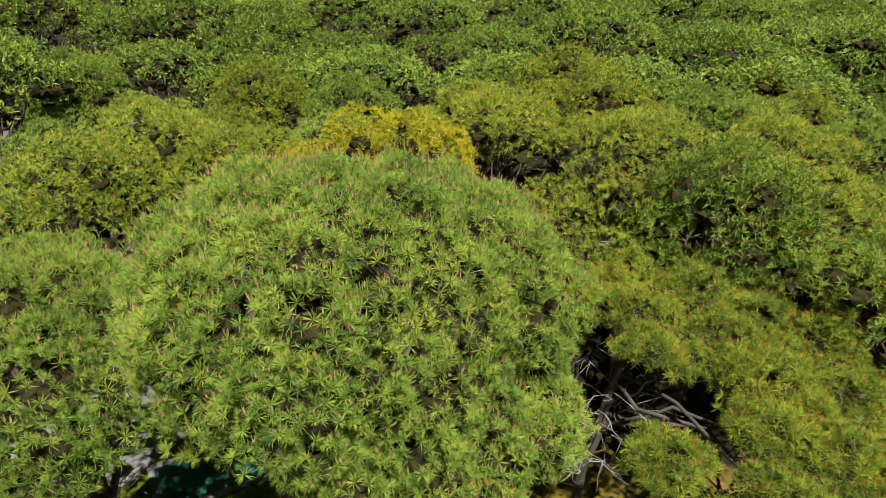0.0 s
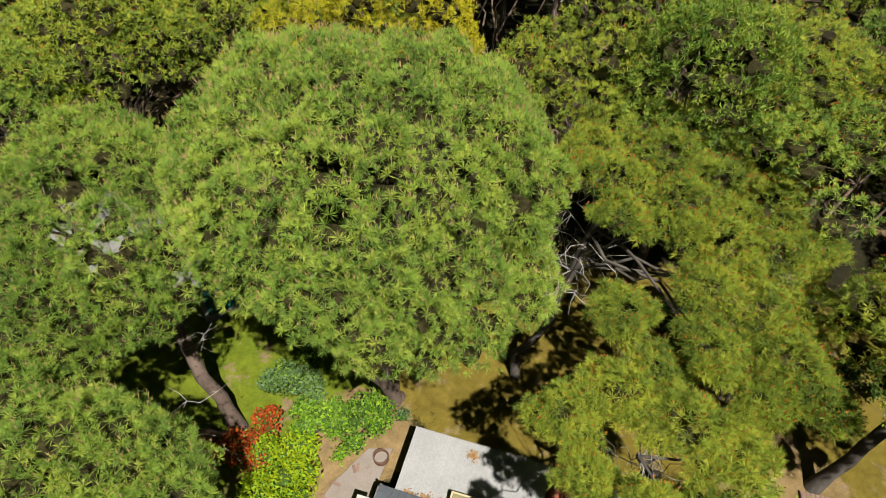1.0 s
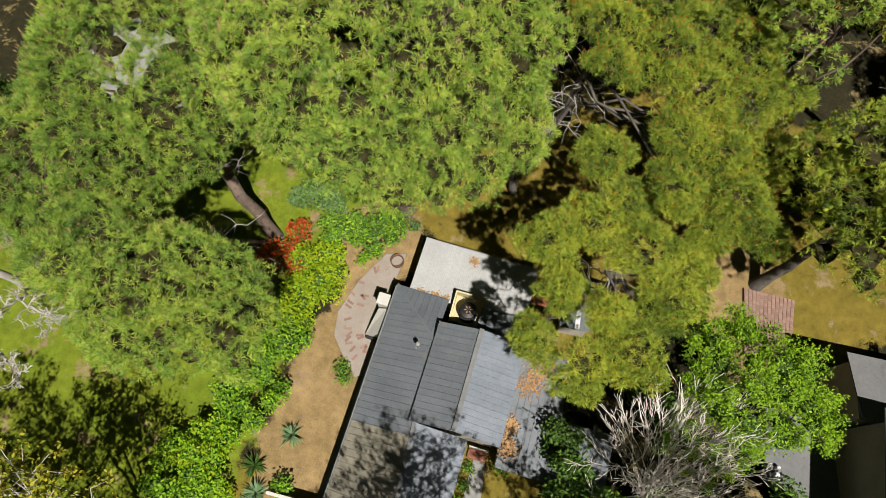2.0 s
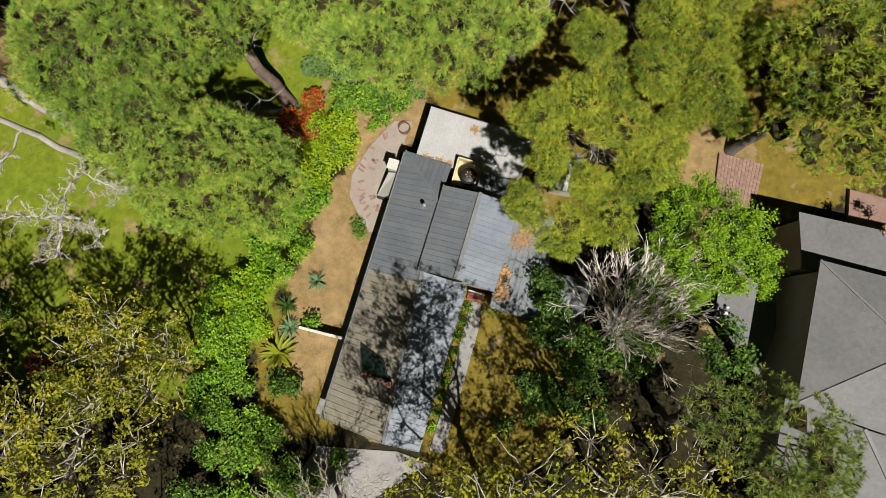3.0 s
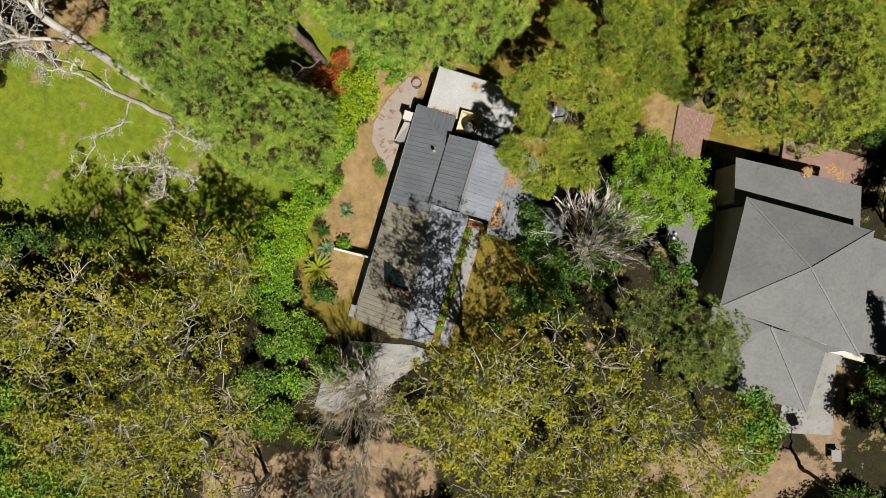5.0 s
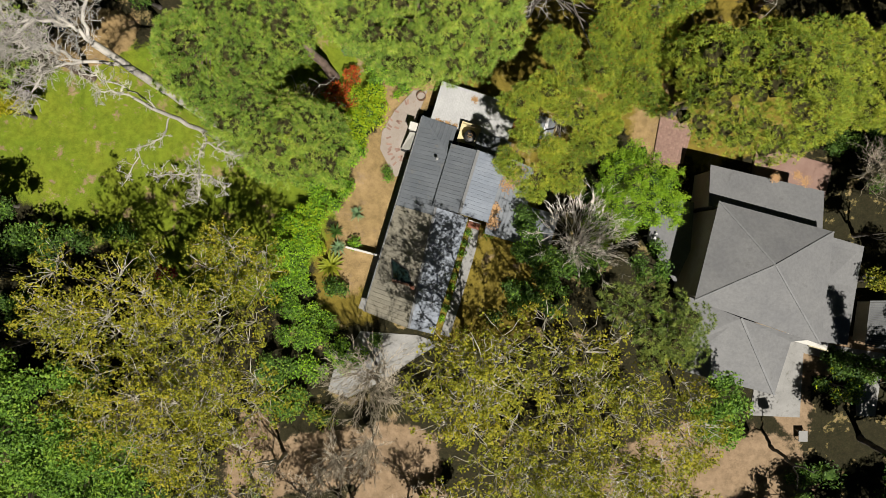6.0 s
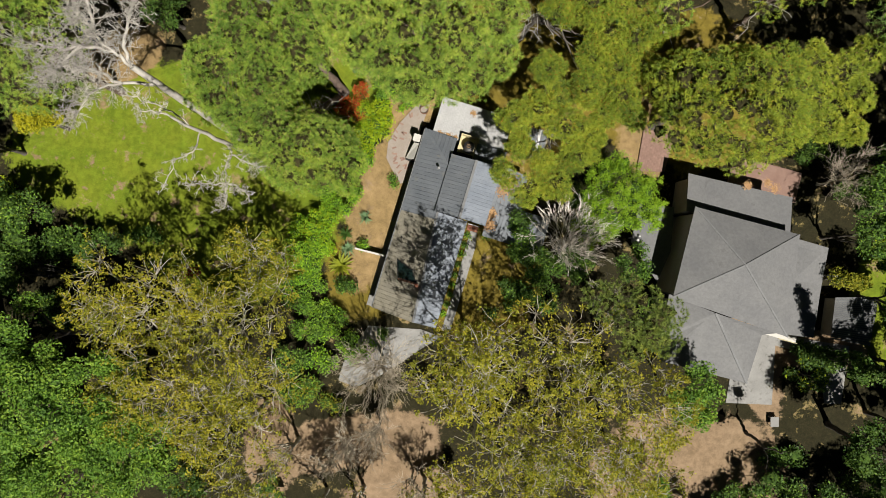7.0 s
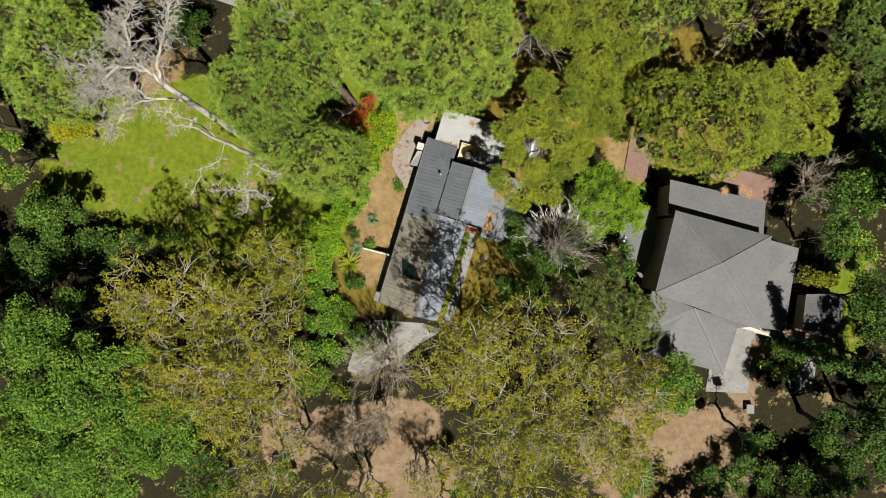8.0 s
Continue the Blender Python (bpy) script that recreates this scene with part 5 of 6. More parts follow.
broadleaf(-58.5, -2.0, [(-58.5, -2.0, 7.0, 4.5, 4.5, 4.5)], (-58.5, -2.0, 3.5), "dark green tree at the lawn's far corner", "dark_leaf", 0.16, 200, 1.6, seed=147, second="dense_leaf", second_share=0.4)
broadleaf(-58.0, 16.0, [(-58.5, 16.5, 7.0, 4.0, 5.0, 4.5)], (-58.0, 16.0, 3.5), "green tree at the lawn's far corner", "dense_leaf", 0.16, 200, 1.6, seed=148)
broadleaf(-12.0, -29.5, [(-11.0, -30.0, 9.0, 4.5, 3.6, 4.5)], (-12.0, -29.5, 4.0), "tree with sparse olive spring leaves and pale branches", seed=149, thick=0.25, **SP)
broadleaf(-22.5, -26.0, [(-22.5, -26.5, 7.0, 3.6, 3.2, 4.0)], (-22.5, -26.0, 3.0), "tree with sparse olive spring leaves and pale branches", seed=160, thick=0.2, **SP)
# the end of the wood south of the houses, whose shade lies over the driveway
for k, (x, y) in enumerate(((36.5, -40.0), (44.0, -37.0), (51.0, -35.0), (57.0, -27.0))):
    broadleaf(x, y, [(x, y, 14.5, 5.2, 4.6, 5.6)], (x, y, 8.0), "tall dark-leaved tree shading the driveway", "dark_leaf", 0.18, 200, 1.8, group="tall trees by the driveway", seed=170 + k, thick=0.35, gap=0.12)
broadleaf(-47.0, -23.0, [(-45.5, -22.0, 13.0, 6.5, 6.5, 6.0), (-51.0, -22.5, 12.5, 6.0, 6.0, 6.0)], (-47.0, -23.0, 6.0), "large tree with dense mid-green leaves", "dense_leaf", 0.15, 440, 1.9, seed=175, thick=0.45, fill=0.5, gap=0.12)
broadleaf(-45.0, -9.5, [(-45.0, -9.0, 13.0, 5.5, 5.0, 5.5)], (-45.0, -9.5, 6.0), "tree with dense mid-green leaves", "dense_leaf", 0.15, 440, 1.9, seed=176, thick=0.4, fill=0.5, gap=0.12)
broadleaf(-29.5, -28.5, [(-29.0, -27.0, 8.0, 4.0, 3.6, 4.0)], (-29.5, -28.0, 4.0), "dark tree in the shade beside the track", "dark_leaf", 0.15, 240, 1.5, seed=177, second="spring_leaf", second_share=0.2)
# cypress: a tall narrow column
broadleaf(41.8, -11.7, [(41.8, -11.7, 1.0 + k * 1.95, 1.75 * (1 - (k / 12.5) ** 2) + 0.25, 1.75 * (1 - (k / 12.5) ** 2) + 0.25, 1.2) for k in range(12)], (41.8, -11.7, 1.0), "tall narrow dark cypress beside the house", "dark_leaf", 0.16, 200, 1.0,
          name="cypress", category="tree", seed=136, low=-0.9)
for k, (x, y, rx, ry, h, leaf, sec) in enumerate(((-19.5, -12.5, 3.0, 2.6, 3.0, "dense_leaf", "dark_leaf"), (-15.8, -12.8, 2.4, 2.0, 2.4, "bright_leaf", "dense_leaf"), (-18.5, -16.5, 3.0, 2.4, 2.6, "dense_leaf", "spring_leaf"), (-14.5, -18.6, 2.4, 1.6, 1.8, "spring_leaf", "dense_leaf"),
        (6.5, -4.5, 2.4, 2.0, 1.6, "dark_leaf", "dense_leaf"), (10.5, -5.5, 2.8, 2.4, 2.4, "dark_leaf", "dense_leaf"), (14.5, -1.0, 2.4, 2.6, 2.6, "dark_leaf", "dense_leaf"), (5.5, -7.0, 2.0, 1.8, 1.6, "dark_leaf", "spring_leaf"), (22.5, -6.5, 1.6, 3.0, 2.4, "dark_leaf", "dense_leaf"),
        (15.0, 5.5, 2.6, 2.4, 2.2, "dark_leaf", "dense_leaf"), (13.5, 8.5, 2.2, 2.0, 2.0, "olive_pine", "dark_leaf"), (47.0, 12.0, 3.6, 3.0, 3.4, "dark_leaf", "dense_leaf"), (42.5, 12.5, 2.8, 2.4, 2.6, "dark_leaf", "dense_leaf"), (51.5, 0.5, 3.0, 3.2, 3.2, "dense_leaf", "acid_leaf"),
        (54.0, -8.0, 2.6, 4.0, 3.4, "dense_leaf", "dark_leaf"), (33.0, -29.5, 4.0, 2.6, 2.6, "dark_leaf", "dense_leaf"), (48.5, -27.0, 4.0, 3.0, 3.0, "dark_leaf", "dense_leaf"), (39.5, -24.5, 3.0, 1.8, 2.0, "dark_leaf", "dense_leaf"), (-33.0, -26.5, 3.6, 3.0, 3.2, "dark_leaf", "dense_leaf"), (-22.0, -29.0, 3.0, 2.4, 2.4, "dark_leaf", "spring_leaf"),
        (-47.5, -6.5, 4.0, 3.0, 3.0, "dark_leaf", "dense_leaf"), (-38.0, 2.0, 2.6, 1.8, 2.0, "dark_leaf", "dense_leaf"), (-54.0, 6.0, 3.0, 3.4, 3.0, "dark_leaf", "acid_leaf"), (-9.5, 25.0, 2.6, 1.6, 1.6, "dense_leaf", "bright_leaf"), (18.0, 27.5, 3.0, 2.6, 2.2, "dark_leaf", "olive_pine"), (30.0, 23.0, 2.6, 2.2, 2.0, "olive_pine", "dark_leaf"))):
    broadleaf(x, y, [(x, y, h * 0.38, rx, ry, h * 0.6)], (x, y, 0.2), "low leafy undergrowth beneath the trees", leaf, 0.14, 150, 1.25, name="bush", category="bush", group="undergrowth", seed=200 + k, thick=0.06, low=-0.7, second=sec, second_share=0.35, flat=0.6, gap=0.12)
pine(53.0, 20.0, [(53.0, 20.0, 16.0, 6.0, 6.5, 5.0)], (53.0, 20.0, 10.0), "green pine at the edge of the neighbour's garden", "pine_deep", "candle", 0.2, seed=230)
pine(54.5, 33.0, [(54.0, 33.0, 16.5, 7.0, 6.0, 5.0)], (54.5, 33.0, 10.0), "green pine in the wood", "pine", "candle", 0.2, seed=231)
pine(44.0, 36.0, [(44.0, 35.0, 16.5, 5.5, 6.0, 5.0)], (44.0, 36.0, 10.0), "yellow-green pine in the wood", "pine_yellow", "cone", 0.3, 0.15, seed=232)
pine(-30.0, 36.0, [(-29.0, 35.0, 15.0, 6.0, 5.0, 4.6)], (-30.0, 36.0, 9.0), "umbrella pine shading the pool terrace", "pine", "candle", 0.3, seed=233)
pine(-55.0, 30.0, [(-54.0, 30.0, 16.0, 7.0, 7.0, 5.0)], (-55.0, 30.0, 10.0), "umbrella pine beyond the lawn", "pine", "candle", 0.3, seed=234)
pine(-16.0, 45.0, [(-15.0, 45.0, 15.5, 6.0, 5.5, 4.6)], (-16.0, 45.0, 10.0), "umbrella pine behind the pool", "pine_yellow", "candle", 0.3, seed=235, gap=0.1)


def strap_plant(x, y, n, length, width, rise, leaf, label, name, seed):
    """A rosette of stiff pointed leaves, each a folded blade."""
    r = random.Random(seed)
    root = thing(name, x, y, 0, label, "plant")
    for i in range(n):
        a, t = i * 2.39996, r.uniform(0.15, 1.0)
        up = rise * (1.15 - t) + 0.12
        ln = length * r.uniform(0.8, 1.1)
        bm = bmesh.new()
        rows = []
        for s in (0, 0.35, 0.7, 1.0):
            d = ln * s * math.cos(up)
            z = 0.15 + ln * s * math.sin(up) - 0.25 * ln * s * s * t
            w = width * (1 - s) ** 0.6 if s < 1 else 0.004
            c, q = math.cos(a), math.sin(a)
            rows.append([bm.verts.new((d * c - k * w * q, d * q + k * w * c, max(z, 0.02) + abs(k) * w * 0.5)) for k in (-1, 0, 1)])
        for p, q in zip(rows, rows[1:]):
            bm.faces.new((p[0], p[1], q[1], q[0])), bm.faces.new((p[1], p[2], q[2], q[1]))
        part("leaf", bm, M[leaf], root)
    return root


strap_plant(-11.0, 4.3, 34, 1.15, 0.09, 1.2, "agave", "grey-green agave rosette on sandy soil", "agave", 1)
strap_plant(-13.1, 0.5, 34, 1.3, 0.09, 1.2, "agave", "grey-green agave rosette beside a low wall", "agave", 2)
strap_plant(-13.4, 2.3, 30, 1.2, 0.08, 1.2, "dark_leaf", "dark spiky plant beside the hedge", "spiky_plant", 3)
strap_plant(-14.0, -1.6, 20, 2.0, 0.24, 1.0, "palm", "low palm with yellowing fronds", "palm", 4)
broadleaf(-7.6, 8.7, [(-7.6, 8.7, 0.4, 0.8, 0.8, 0.8)], (-7.6, 8.7, 0.1), "small round green garden bush", "dense_leaf", 0.1, 200, 0.7, name="bush", category="bush", seed=141)
broadleaf(-6.6, 17.6, [(-6.6, 17.6, 0.25, 0.7, 0.6, 0.6)], (-6.6, 17.6, 0.1), "small round green garden bush", "bright_leaf", 0.1, 160, 0.7, name="bush", category="bush", seed=142)
broadleaf(-2.6, 20.6, [(-2.6, 20.4, 0.3, 0.6, 0.6, 0.6)], (-2.6, 20.4, 0.1), "small round green garden bush", "blue_leaf", 0.1, 160, 0.7, name="bush", category="bush", seed=143)
for k in range(9):
    x, y = H(1.0 + k * 1.25, 8.35 + 0.1 * math.sin(k))[:2]
    broadleaf(x, y, [(x, y, 0.1, 0.6, 0.45, 0.6)], (x, y, 0.1), "low green border plant along the house wall", "dense_leaf" if k % 3 else "bright_leaf", 0.09, 150, 0.6, name="border_plant", category="plant", group="border along the house", seed=150 + k, thick=0.03)

# ---- things round the house ----
patio = face(None, [(p[0], p[1], 0.05) for p in ((-3.2, 18.2), (-4.8, 18.2), (-6.9, 15.9), (-8.3, 13.5), (-8.5, 11.6), (-7.8, 10.2), (-6.8, 8.5), (-6.2, 8.6), (-4.1, 15.8))], M["patio"], 0.25, "patio")
tagged(patio, "curved patio of pinkish-grey paving", "patio", kind="structure")
r = random.Random(9)
for k in range(26):
    a = radians(95 + k * 5.6)
    for q in range(2):
        cx, cy = -4.6 + (3.0 - q * 0.9) * math.cos(a) + r.uniform(-0.1, 0.1), 12.9 + (4.4 - q * 0.9) * math.sin(a) * 0.95 + r.uniform(-0.1, 0.1)
        if r.random() < 0.45 or cx > -5.3:
            continue
        b = box(-0.28, -0.1, 0, 0.28, 0.1, 0.012, 0.004)
        ob = part("paver", b, M["paver"], patio)
        ob.matrix_local = pose(cx, cy, 0.052, 0, 0, math.degrees(a) + r.uniform(-25, 25))
fire = thing("fire_ring", -3.9, 17.5, 0.05, "round rusty steel fire ring standing on the patio", "fire pit")
part("ring", ring_mesh(0.52, 0.46, 0.0, 0.4), M["rust"], fire)
part("ash_bed", drum(0.45, 0.0, 0.1), M["patio"], fire)
stove = thing("outdoor_fireplace", *H(19.2, -0.75)[:2], 0, "white plastered outdoor fireplace with a sloping flank against the house", "fireplace", rz=-16.4)
bm = bmesh.new()
q = [bm.verts.new(p) for p in ((-0.75, -1.3, 0), (0.45, -1.3, 0), (0.45, 0.6, 0), (-0.2, 0.6, 0), (-0.75, -1.3, 0.5), (0.45, -1.3, 1.9), (0.45, 0.6, 2.2), (-0.2, 0.6, 1.7))]
for f in ((3, 2, 1, 0), (4, 5, 6, 7), (0, 1, 5, 4), (1, 2, 6, 5), (2, 3, 7, 6), (3, 0, 4, 7)):
    bm.faces.new([q[i] for i in f])
bmesh.ops.bevel(bm, geom=bm.edges[:], offset=0.03, segments=2, affect="EDGES")
part("body", bm, M["white"], stove)
part("chimney", box(-0.3, 0.75, 0, 0.45, 1.5, 2.5, 0.03), M["white"], stove)
part("chimney_cap", box(-0.36, 0.69, 2.5, 0.51, 1.56, 2.6, 0.02), M["white"], stove)
part("hearth", box(-0.7, -1.5, 0, 0.4, -1.31, 0.45, 0.02), M["black"], stove)
tank = thing("water_tank", 1.45, 12.45, 2.75, "round black plastic water tank on a cream stand", "water tank")
part("shell", drum(0.62, 0.0, 1.1, 32, 0.16), M["black"], tank)
part("lid", drum(0.26, 1.22, 1.32, 20), M["black"], tank)
for k in range(4):
    part("hoop", ring_mesh(0.645, 0.6, 0.18 + k * 0.25, 0.24 + k * 0.25), M["black"], tank)
for k in range(6):
    a = k * 1.047
    part("dry_leaf", prism(bmesh.new(), [(0.3 * math.cos(a) * s + 0.05 * math.cos(a + 1.57) * e, 0.3 * math.sin(a) * s + 0.05 * math.sin(a + 1.57) * e) for s, e in ((0.3, 0), (0.7, 1), (1.1, 0), (0.7, -1))], 1.325, 1.335), M["litter"], tank)
stand = thing("tank_stand", 1.4, 12.75, 0, "cream timber screen round the tank", "stand", rz=-16.4)
part("platform", box(-1.0, -1.0, 2.5, 1.0, 1.0, 2.72, 0.02), M["cream"], stand)
part("screen", box(-1.1, 0.95, 2.5, 1.1, 1.07, 3.5, 0.02), M["cream"], stand)
for x in (-1.1, 0.98):
    bm = prism(bmesh.new(), [(x, -1.1), (x + 0.12, -1.1), (x + 0.12, 0.94), (x, 0.94)], 2.5, [2.75, 2.75, 3.5, 3.5])
    part("screen", bm, M["cream"], stand)
for x in (-0.95, 0.85):
    for y in (-0.95, 0.85):
        part("post", box(x, y, 0, x + 0.12, y + 0.12, 2.49), M["cream"], stand)
pipe = thing("flue_pipe", *H(17.4, 2.95)[:2], 3.8, "galvanised flue pipe with a cowl on the roof", "flue pipe")
part("pipe", drum(0.09, -0.1, 0.85, 16), M["steel"], pipe)
part("cowl", drum(0.16, 0.86, 1.0, 16, 0.1), M["steel"], pipe)
part("flashing", drum(0.22, -0.12, 0.1, 16), M["ridge"], pipe)
# dormer with a dark glass slope on the west roof slope
dorm = thing("roof_light", 0, 0, 0, "dark-glazed roof light with a brick gable on the old roof", "roof light")
Q = [H(5.9, 1.3, 3.12), H(5.2, 3.4, 4.0), H(4.0, 4.2, 4.35), H(3.9, 2.0, 3.45)]
face(dorm, [(p[0], p[1], p[2] + 0.14) for p in Q], M["glass"], 0.1, "pane", "dark green glass pane")
for i in range(4):
    a, b = Q[i], Q[(i + 1) % 4]
    part("frame", beam((a[0], a[1], a[2] + 0.1), (b[0], b[1], b[2] + 0.1), 0.09, 0.2), M["black"], dorm)
for k in range(7):
    a, b = Vector(Q[3]).lerp(Vector(Q[2]), k / 7 + 0.01), Vector(Q[3]).lerp(Vector(Q[2]), (k + 1) / 7 - 0.01)
    off = Vector(H(-0.28, 0)) - Vector(H(0, 0))
    part("brick", prism(bmesh.new(), [a[:2], b[:2], (b + off)[:2], (a + off)[:2]], a.z - 0.5, a.z + 0.22 + 0.02 * (k % 2)), M["rust"], dorm)
part("chimney", beam(H(3.7, 4.35, 4.0), H(3.7, 4.35, 5.1), 0.4, 0.4), M["brick"], dorm)
# path and step on the east side
path = face(None, [(p[0], p[1], 0.03) for p in ((1.9, 3.0), (2.7, 2.8), (2.35, 0.4), (0.8, -5.0), (-0.6, -9.5), (-1.6, -9.2), (-0.2, -4.6), (1.3, 1.0))], M["concrete"], 0.2, "path")
tagged(path, "narrow concrete path along the house", "path", kind="structure")
step = thing("brick_step", 2.1, 3.1, 0, "red brick doorstep with a white edge", "step", rz=-16.4)
for k in range(9):
    for j in range(3):
        part("brick", box(-0.66 + k * 0.147, -0.4 + j * 0.225, 0, -0.66 + k * 0.147 + 0.138, -0.4 + j * 0.225 + 0.215, 0.18 + 0.006 * ((k + j) % 3), 0.006), M["brick"], step)
part("edge", box(-0.7, 0.29, 0, 0.7, 0.37, 0.9), M["white"], step)
yard = face(None, [(p[0], p[1], 0.02) for p in ((-10.6, -8.9), (-4.2, -9.3), (-1.6, -10.2), (-4.6, -12.0), (-8.0, -14.4), (-12.0, -16.4), (-14.2, -15.6), (-13.6, -13.4), (-12.0, -11.0))], M["concrete"], 0.2, "yard")
tagged(yard, "pale concrete yard behind the house", "yard", kind="structure")
gw = thing("garden_wall", -10.3, 0.1, 0, "low white garden wall running to the house", "wall", rz=-14.0)
part("wall", box(-1.85, -0.08, -0.1, 1.85, 0.08, 1.2, 0.01), M["white"], gw)
part("coping", box(-1.88, -0.11, 1.2, 1.88, 0.11, 1.26, 0.01), M["white"], gw)
kerb = thing("gutter", 0, 0, 0, "white gutter along the west eave", "gutter")
part("channel", beam(H(-0.4, -0.08, 2.46), H(21.6, -0.08, 2.46), 0.12, 0.1), M["ridge"], kerb)
slab = face(None, [H(-0.6, -0.95, 0.04), H(8.5, -0.95, 0.04), H(17.0, -0.7, 0.04), H(17.0, 0.5, 0.04), H(-0.6, 0.5, 0.04)], M["concrete"], 0.2, "apron")
tagged(slab, "concrete apron along the west wall", "paving", kind="structure")
# openings in the west wall
for k, u in enumerate((1.5, 4.2, 7.0, 10.0, 13.2, 16.2)):
    w = thing("window", *H(u, 0.43)[:2], 1.0, "white-framed window in the cream wall", "window", "west windows", rz=73.6)
    part("pane", box(-0.6, -0.0, 0.0, 0.6, 0.02, 1.1), M["window"], w)
    for a in ((-0.66, 0.0, -0.06, -0.6, 0.04, 1.16), (0.6, 0.0, -0.06, 0.66, 0.04, 1.16), (-0.6, 0.0, -0.06, 0.6, 0.04, 0.0), (-0.6, 0.0, 1.1, 0.6, 0.04, 1.16), (-0.03, 0.0, 0.0, 0.03, 0.04, 1.1)):
        part("frame", box(*a), M["white_paint"], w)
    part("sill", box(-0.72, 0.0, -0.12, 0.72, 0.14, -0.065), M["concrete"], w)


def litter(pts, n, spread, seed, z):
    r = np.random.default_rng(seed)
    c = np.concatenate([np.array([[p[0], p[1], z]]) + np.concatenate([r.normal(0, s, (n, 2)) * 1.0, np.zeros((n, 1))], 1) for p, s in zip(pts, spread)])
    c[:, 2] += r.uniform(0.02, 0.06, len(c))
    v, f = leaves(c, 0.09, r, 6.0)
    ob = new("pine_litter", tri_mesh("pine_litter", v, f, [M["litter"]]))
    return tagged(ob, "drift of dry orange pine needles on the roof", "pine litter", kind="stuff")


litter([H(17.2, 10.9), H(14.2, 10.3), H(12.8, 10.5), H(18.4, 11.4)], 260, (0.45, 0.3, 0.35, 0.5), 3, 3.08)
litter([H(21.55, 1.8), H(21.6, 2.8), H(21.6, 3.6), H(25.0, 4.9)], 90, (0.16, 0.18, 0.14, 0.15), 4, 2.57)
litter([(36.0, 7.6), (35.2, 8.2), (33.0, 7.9)], 160, (0.28, 0.2, 0.22), 5, 5.5)
# small roofed store and clutter under the pine on the east side
store = thing("store_shed", 9.5, 13.2, 0, "small grey-roofed store half hidden under the pine", "shed", rz=-12)
part("wall", box(-0.95, -1.5, -0.1, 0.95, 1.5, 2.0), M["wall"], store)
sroof = part("roof", box(-1.1, -1.65, 2.0, 1.1, 1.65, 2.06), M["roof_grey"], store)
for k in range(6):
    part("roof_panel", box(-1.08 + k * 0.36, -1.63, 2.063, -1.08 + k * 0.36 + 0.34, 1.63, 2.1 + (0.03 if k == 2 else 0.0)), M["white_paint"] if k == 3 else M["roof_grey"], sroof)
red = thing("tiled_lean_to", 6.5, 14.1, 0, "small lean-to with terracotta tiles", "lean-to", rz=-16)
for x in (-1.0, 0.9):
    part("post", box(x, -0.4, 0, x + 0.1, -0.3, 1.95), M["cream"], red)
    part("post", box(x, 0.4, 0, x + 0.1, 0.5, 2.05), M["cream"], red)
for i in range(8):
    for j in range(4):
        bm = prism(bmesh.new(), [(-1.1 + i * 0.28, -0.6 + j * 0.32), (-0.84 + i * 0.28, -0.6 + j * 0.32), (-0.84 + i * 0.28, -0.27 + j * 0.32), (-1.1 + i * 0.28, -0.27 + j * 0.32)], [2.02 + j * 0.05] * 2 + [2.06 + j * 0.05] * 2, [2.06 + j * 0.05] * 2 + [2.09 + j * 0.05] * 2)
        part("tile", bm, M["terracotta"], red)

# ---- things round the neighbour's house ----
terrace = face(None, [(p[0], p[1], 0.12) for p in ((22.9, 15.4), (26.6, 14.4), (25.4, 10.1), (22.0, 10.2))], M["paver"], 0.3, "brick_terrace")
tagged(terrace, "small terrace of reddish brick pavers", "terrace", kind="structure")
for i in range(13):
    for j in range(18):
        u, v = (i + 0.5) / 13, (j + 0.5) / 18
        a = Vector((22.0, 10.2)).lerp(Vector((25.4, 10.1)), u).lerp(Vector((22.9, 15.4)).lerp(Vector((26.6, 14.4)), u), v)
        ob = part("brick", box(-0.115, -0.11, 0, 0.115, 0.11, 0.03), M["paver"], terrace) if i + j == 0 else new("brick", brick_mesh)
        brick_mesh = ob.data
        ob.parent = terrace
        ob.location, ob.rotation_euler = (a.x, a.y, 0.124), (0, 0, radians(-14 if (i + j) % 2 else 76))
upper = face(None, [(p[0], p[1], 0.3) for p in ((33.6, 12.2), (42.0, 10.0), (41.2, 6.4), (33.0, 8.0))], M["paver"], 0.4, "brick_courtyard")
tagged(upper, "courtyard of dark red brick pavers behind the house", "courtyard", kind="structure")
cowl = thing("stove_flue", 42.3, -2.3, 5.2, "white flue pipe with a bent black arm on the roof", "flue pipe")
part("pipe", drum(0.2, 0, 1.5, 18, 0.12), M["white_paint"], cowl)
vent = thing("roof_vent", 21.3, 1.7, 2.85, "round white roof vents on the carport", "roof vent")
part("cap", drum(0.17, 0, 0.35, 16, 0.1), M["white_paint"], vent)
ob = part("cap", drum(0.13, 0, 0.3, 16, 0.1), M["white_paint"], vent)
ob.location = (0.2, 0.45, 0)
porch = thing("porch_canopy", 37.6, -9.2, 0, "white porch canopy with timber edge", "canopy", rz=-15)
part("roof", box(-2.2, -0.4, 2.9, 2.4, 0.4, 3.02, 0.02), M["white"], porch)
part("fascia", box(0.4, -0.5, 2.86, 2.6, -0.41, 3.0), M["cream"], porch)
for x in (-2.0, 0.2, 2.2):
    part("post", box(x, -0.3, 0, x + 0.1, -0.2, 2.9), M["white"], porch)
dk = thing("timber_deck", 46.9, -7.5, 0, "weathered grey slatted roof over an outbuilding", "outbuilding", rz=0)
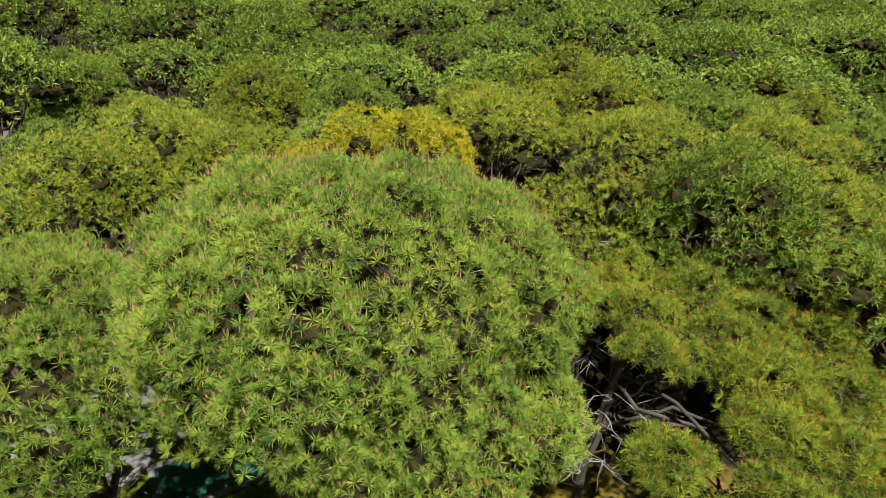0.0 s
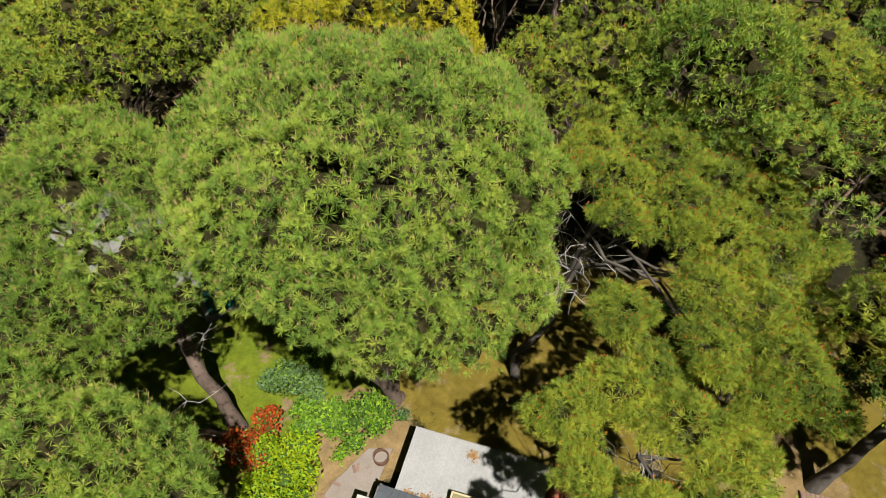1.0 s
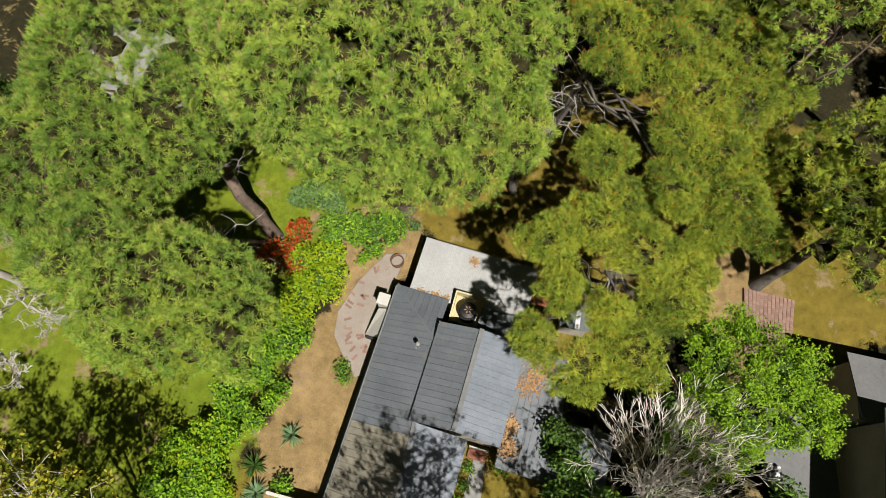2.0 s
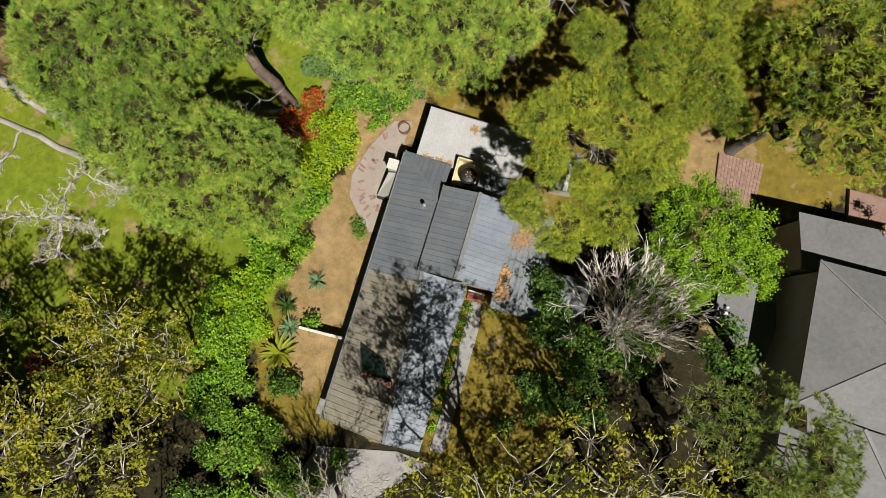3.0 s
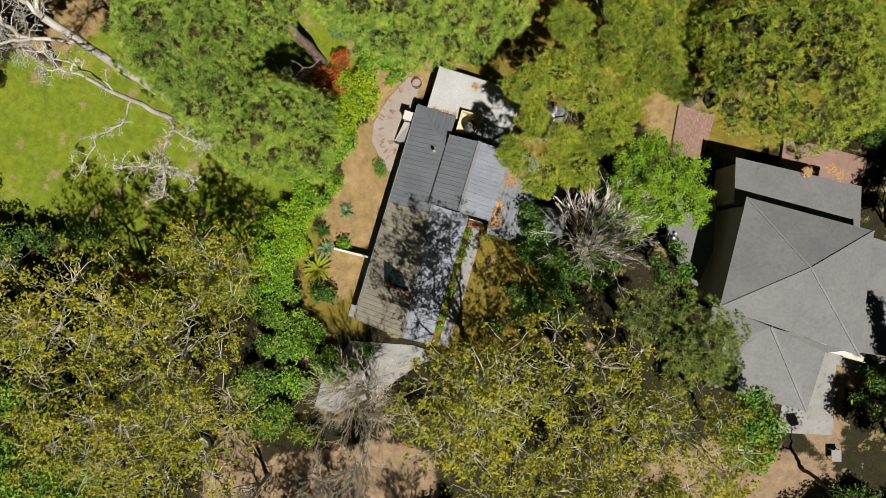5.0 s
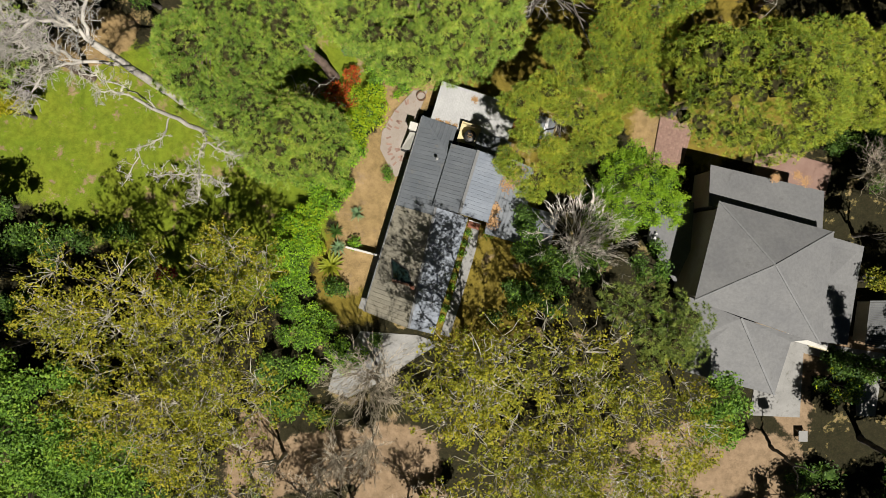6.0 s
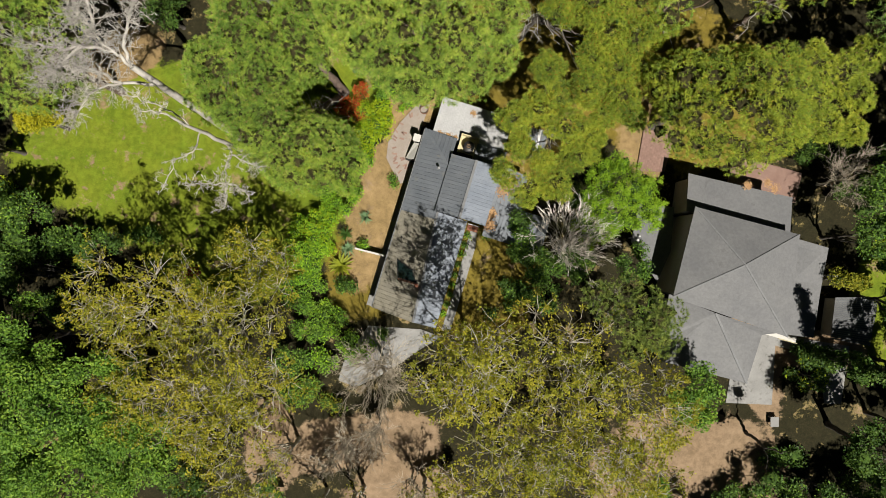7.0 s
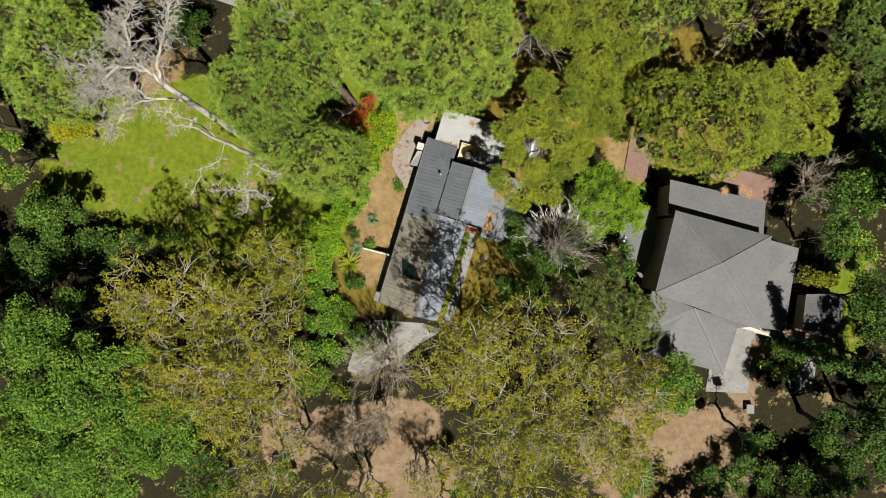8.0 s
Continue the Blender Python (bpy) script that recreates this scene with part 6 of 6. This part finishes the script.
part("wall", prism(bmesh.new(), [(-1.9, 2.3), (2.6, 2.4), (1.7, -2.7), (-2.4, -2.0)], -0.1, 2.35), M["wall"], dk)
for k in range(22):
    t0, t1 = k / 22, (k + 0.86) / 22
    a, b = Vector((-2.65, -2.3)).lerp(Vector((-2.1, 2.6)), t0), Vector((2.0, -3.1)).lerp(Vector((3.0, 2.7)), t0)
    c, d = Vector((-2.65, -2.3)).lerp(Vector((-2.1, 2.6)), t1), Vector((2.0, -3.1)).lerp(Vector((3.0, 2.7)), t1)
    part("board", prism(bmesh.new(), [a[:], b[:], d[:], c[:]], 2.36, 2.42), M["timber"], dk)
paving = face(None, [(p[0], p[1], 0.04) for p in ((33.6, -14.5), (36.2, -9.2), (48.0, -11.0), (47.0, -18.0), (45.0, -18.0), (44.6, -12.4), (39.0, -11.0), (38.6, -18.2), (33.0, -18.0))], M["concrete"], 0.2, "courtyard_paving")
tagged(paving, "pale concrete paving round the courtyard garden", "paving", kind="structure")
table = thing("garden_table", 38.6, -20.1, 0, "small pale garden table in the shade", "table")
part("top", box(-0.5, -0.6, 0.7, 0.5, 0.6, 0.75, 0.01), M["concrete"], table)
for x in (-0.45, 0.38):
    for y in (-0.55, 0.48):
        part("leg", box(x, y, 0, x + 0.07, y + 0.07, 0.7), M["white"], table)
bin_ = thing("round_planter", -25.5, -19.45, 0, "round whitish concrete planter between the trees", "planter")
part("rim", ring_mesh(0.72, 0.58, 0.0, 0.8), M["white"], bin_)
part("soil_fill", drum(0.57, 0.05, 0.66), M["concrete"], bin_)

# ---- far beyond the trees ----
pool = thing("swimming_pool", -14.6, 33.2, 0, "rectangular swimming pool with green water under the pines", "swimming pool", rz=29)
part("water", box(-5.0, -2.1, -0.3, 5.0, 2.1, 0.06), M["pool"], pool)
for a in ((-5.4, -2.5, -0.1, 5.4, -2.11, 0.14), (-5.4, 2.11, -0.1, 5.4, 2.5, 0.14), (-5.4, -2.1, -0.1, -5.01, 2.1, 0.14), (5.01, -2.1, -0.1, 5.4, 2.1, 0.14)):
    part("coping", box(*a), M["concrete"], pool)
terr = face(None, [(p[0], p[1], 0.05) for p in ((-34, 34), (-22, 30), (-19, 36), (-26, 44), (-34, 43))], M["concrete"], 0.2, "pool_terrace")
tagged(terr, "paved terrace beside the pool", "terrace", kind="structure")
for x, y in ((-31.5, 38.5), (-29.6, 36.4), (-27.0, 41.5)):
    lo = thing("sun_lounger", x, y, 0.06, "pale sun lounger on the pool terrace", "lounger", "loungers by the pool", rz=35)
    part("frame", box(-0.35, -0.95, 0.22, 0.35, 0.5, 0.3, 0.02), M["concrete"], lo)
    ob = part("backrest", box(-0.35, 0.0, 0.0, 0.35, 0.75, 0.07, 0.02), M["concrete"], lo)
    ob.matrix_local = pose(0, 0.48, 0.27, 40)
    for a in (-0.3, 0.24):
        for b in (-0.85, 0.35):
            part("leg", box(a, b, 0, a + 0.06, b + 0.06, 0.22), M["concrete"], lo)
vill = thing("house", -62.0, 98.0, 0, "shaded house with tall grey-framed windows far beyond the wood", "house", rz=12)
part("wall", box(-12, -4, -0.2, 12, 4, 4.6), M["concrete"], vill)
part("roof", box(-12.6, -4.8, 4.6, 12.6, 4.6, 4.9), M["membrane"], vill)
for k in range(7):
    x = -10.8 + k * 3.2
    wn_ = part("window", box(x, -4.06, 0.3, x + 2.6, -4.01, 3.9), M["window"], vill)
    for a in ((x - 0.06, -4.1, 0.24, x, -4.01, 3.96), (x + 2.6, -4.1, 0.24, x + 2.66, -4.01, 3.96), (x, -4.1, 2.6, x + 2.6, -4.065, 2.68), (x + 1.27, -4.1, 0.3, x + 1.33, -4.065, 2.6)):
        part("frame", box(*a), M["concrete"], wn_)
car = thing("parked_car", -44.8, 26.6, 0, "dark blue car parked under the dead tree", "car", rz=35)
bm = box(-0.9, -2.1, 0.3, 0.9, 2.1, 0.95, 0.12)
part("body", bm, M["car"], car)
part("cabin", prism(bmesh.new(), [(-0.72, -1.3), (0.72, -1.3), (0.72, 0.7), (-0.72, 0.7)], 0.95, 1.4), M["car"], car)
part("windscreen", prism(bmesh.new(), [(-0.7, 0.72), (0.7, 0.72), (0.7, 1.2), (-0.7, 1.2)], [0.95] * 4, [1.38, 1.38, 0.97, 0.97]), M["window"], car)
for x in (-0.9, 0.72):
    for y in (-1.35, 1.35):
        ob = part("wheel", drum(0.32, 0, 0.18, 20), M["black"], car)
        ob.matrix_local = pose(x, y, 0.32, 0, 90, 0)
shedb = thing("garden_shed", 17.4, 300.0, 0, "small blue and orange building in a forest clearing", "shed")
part("wall", box(-3, -2, 0, 3, 2, 4.5), M["car"], shedb)
part("roof", prism(bmesh.new(), [(-3.4, -2.4), (3.4, -2.4), (3.4, 2.4), (-3.4, 2.4)], 4.5, [4.6, 4.6, 6.0, 6.0]), M["terracotta"], shedb)
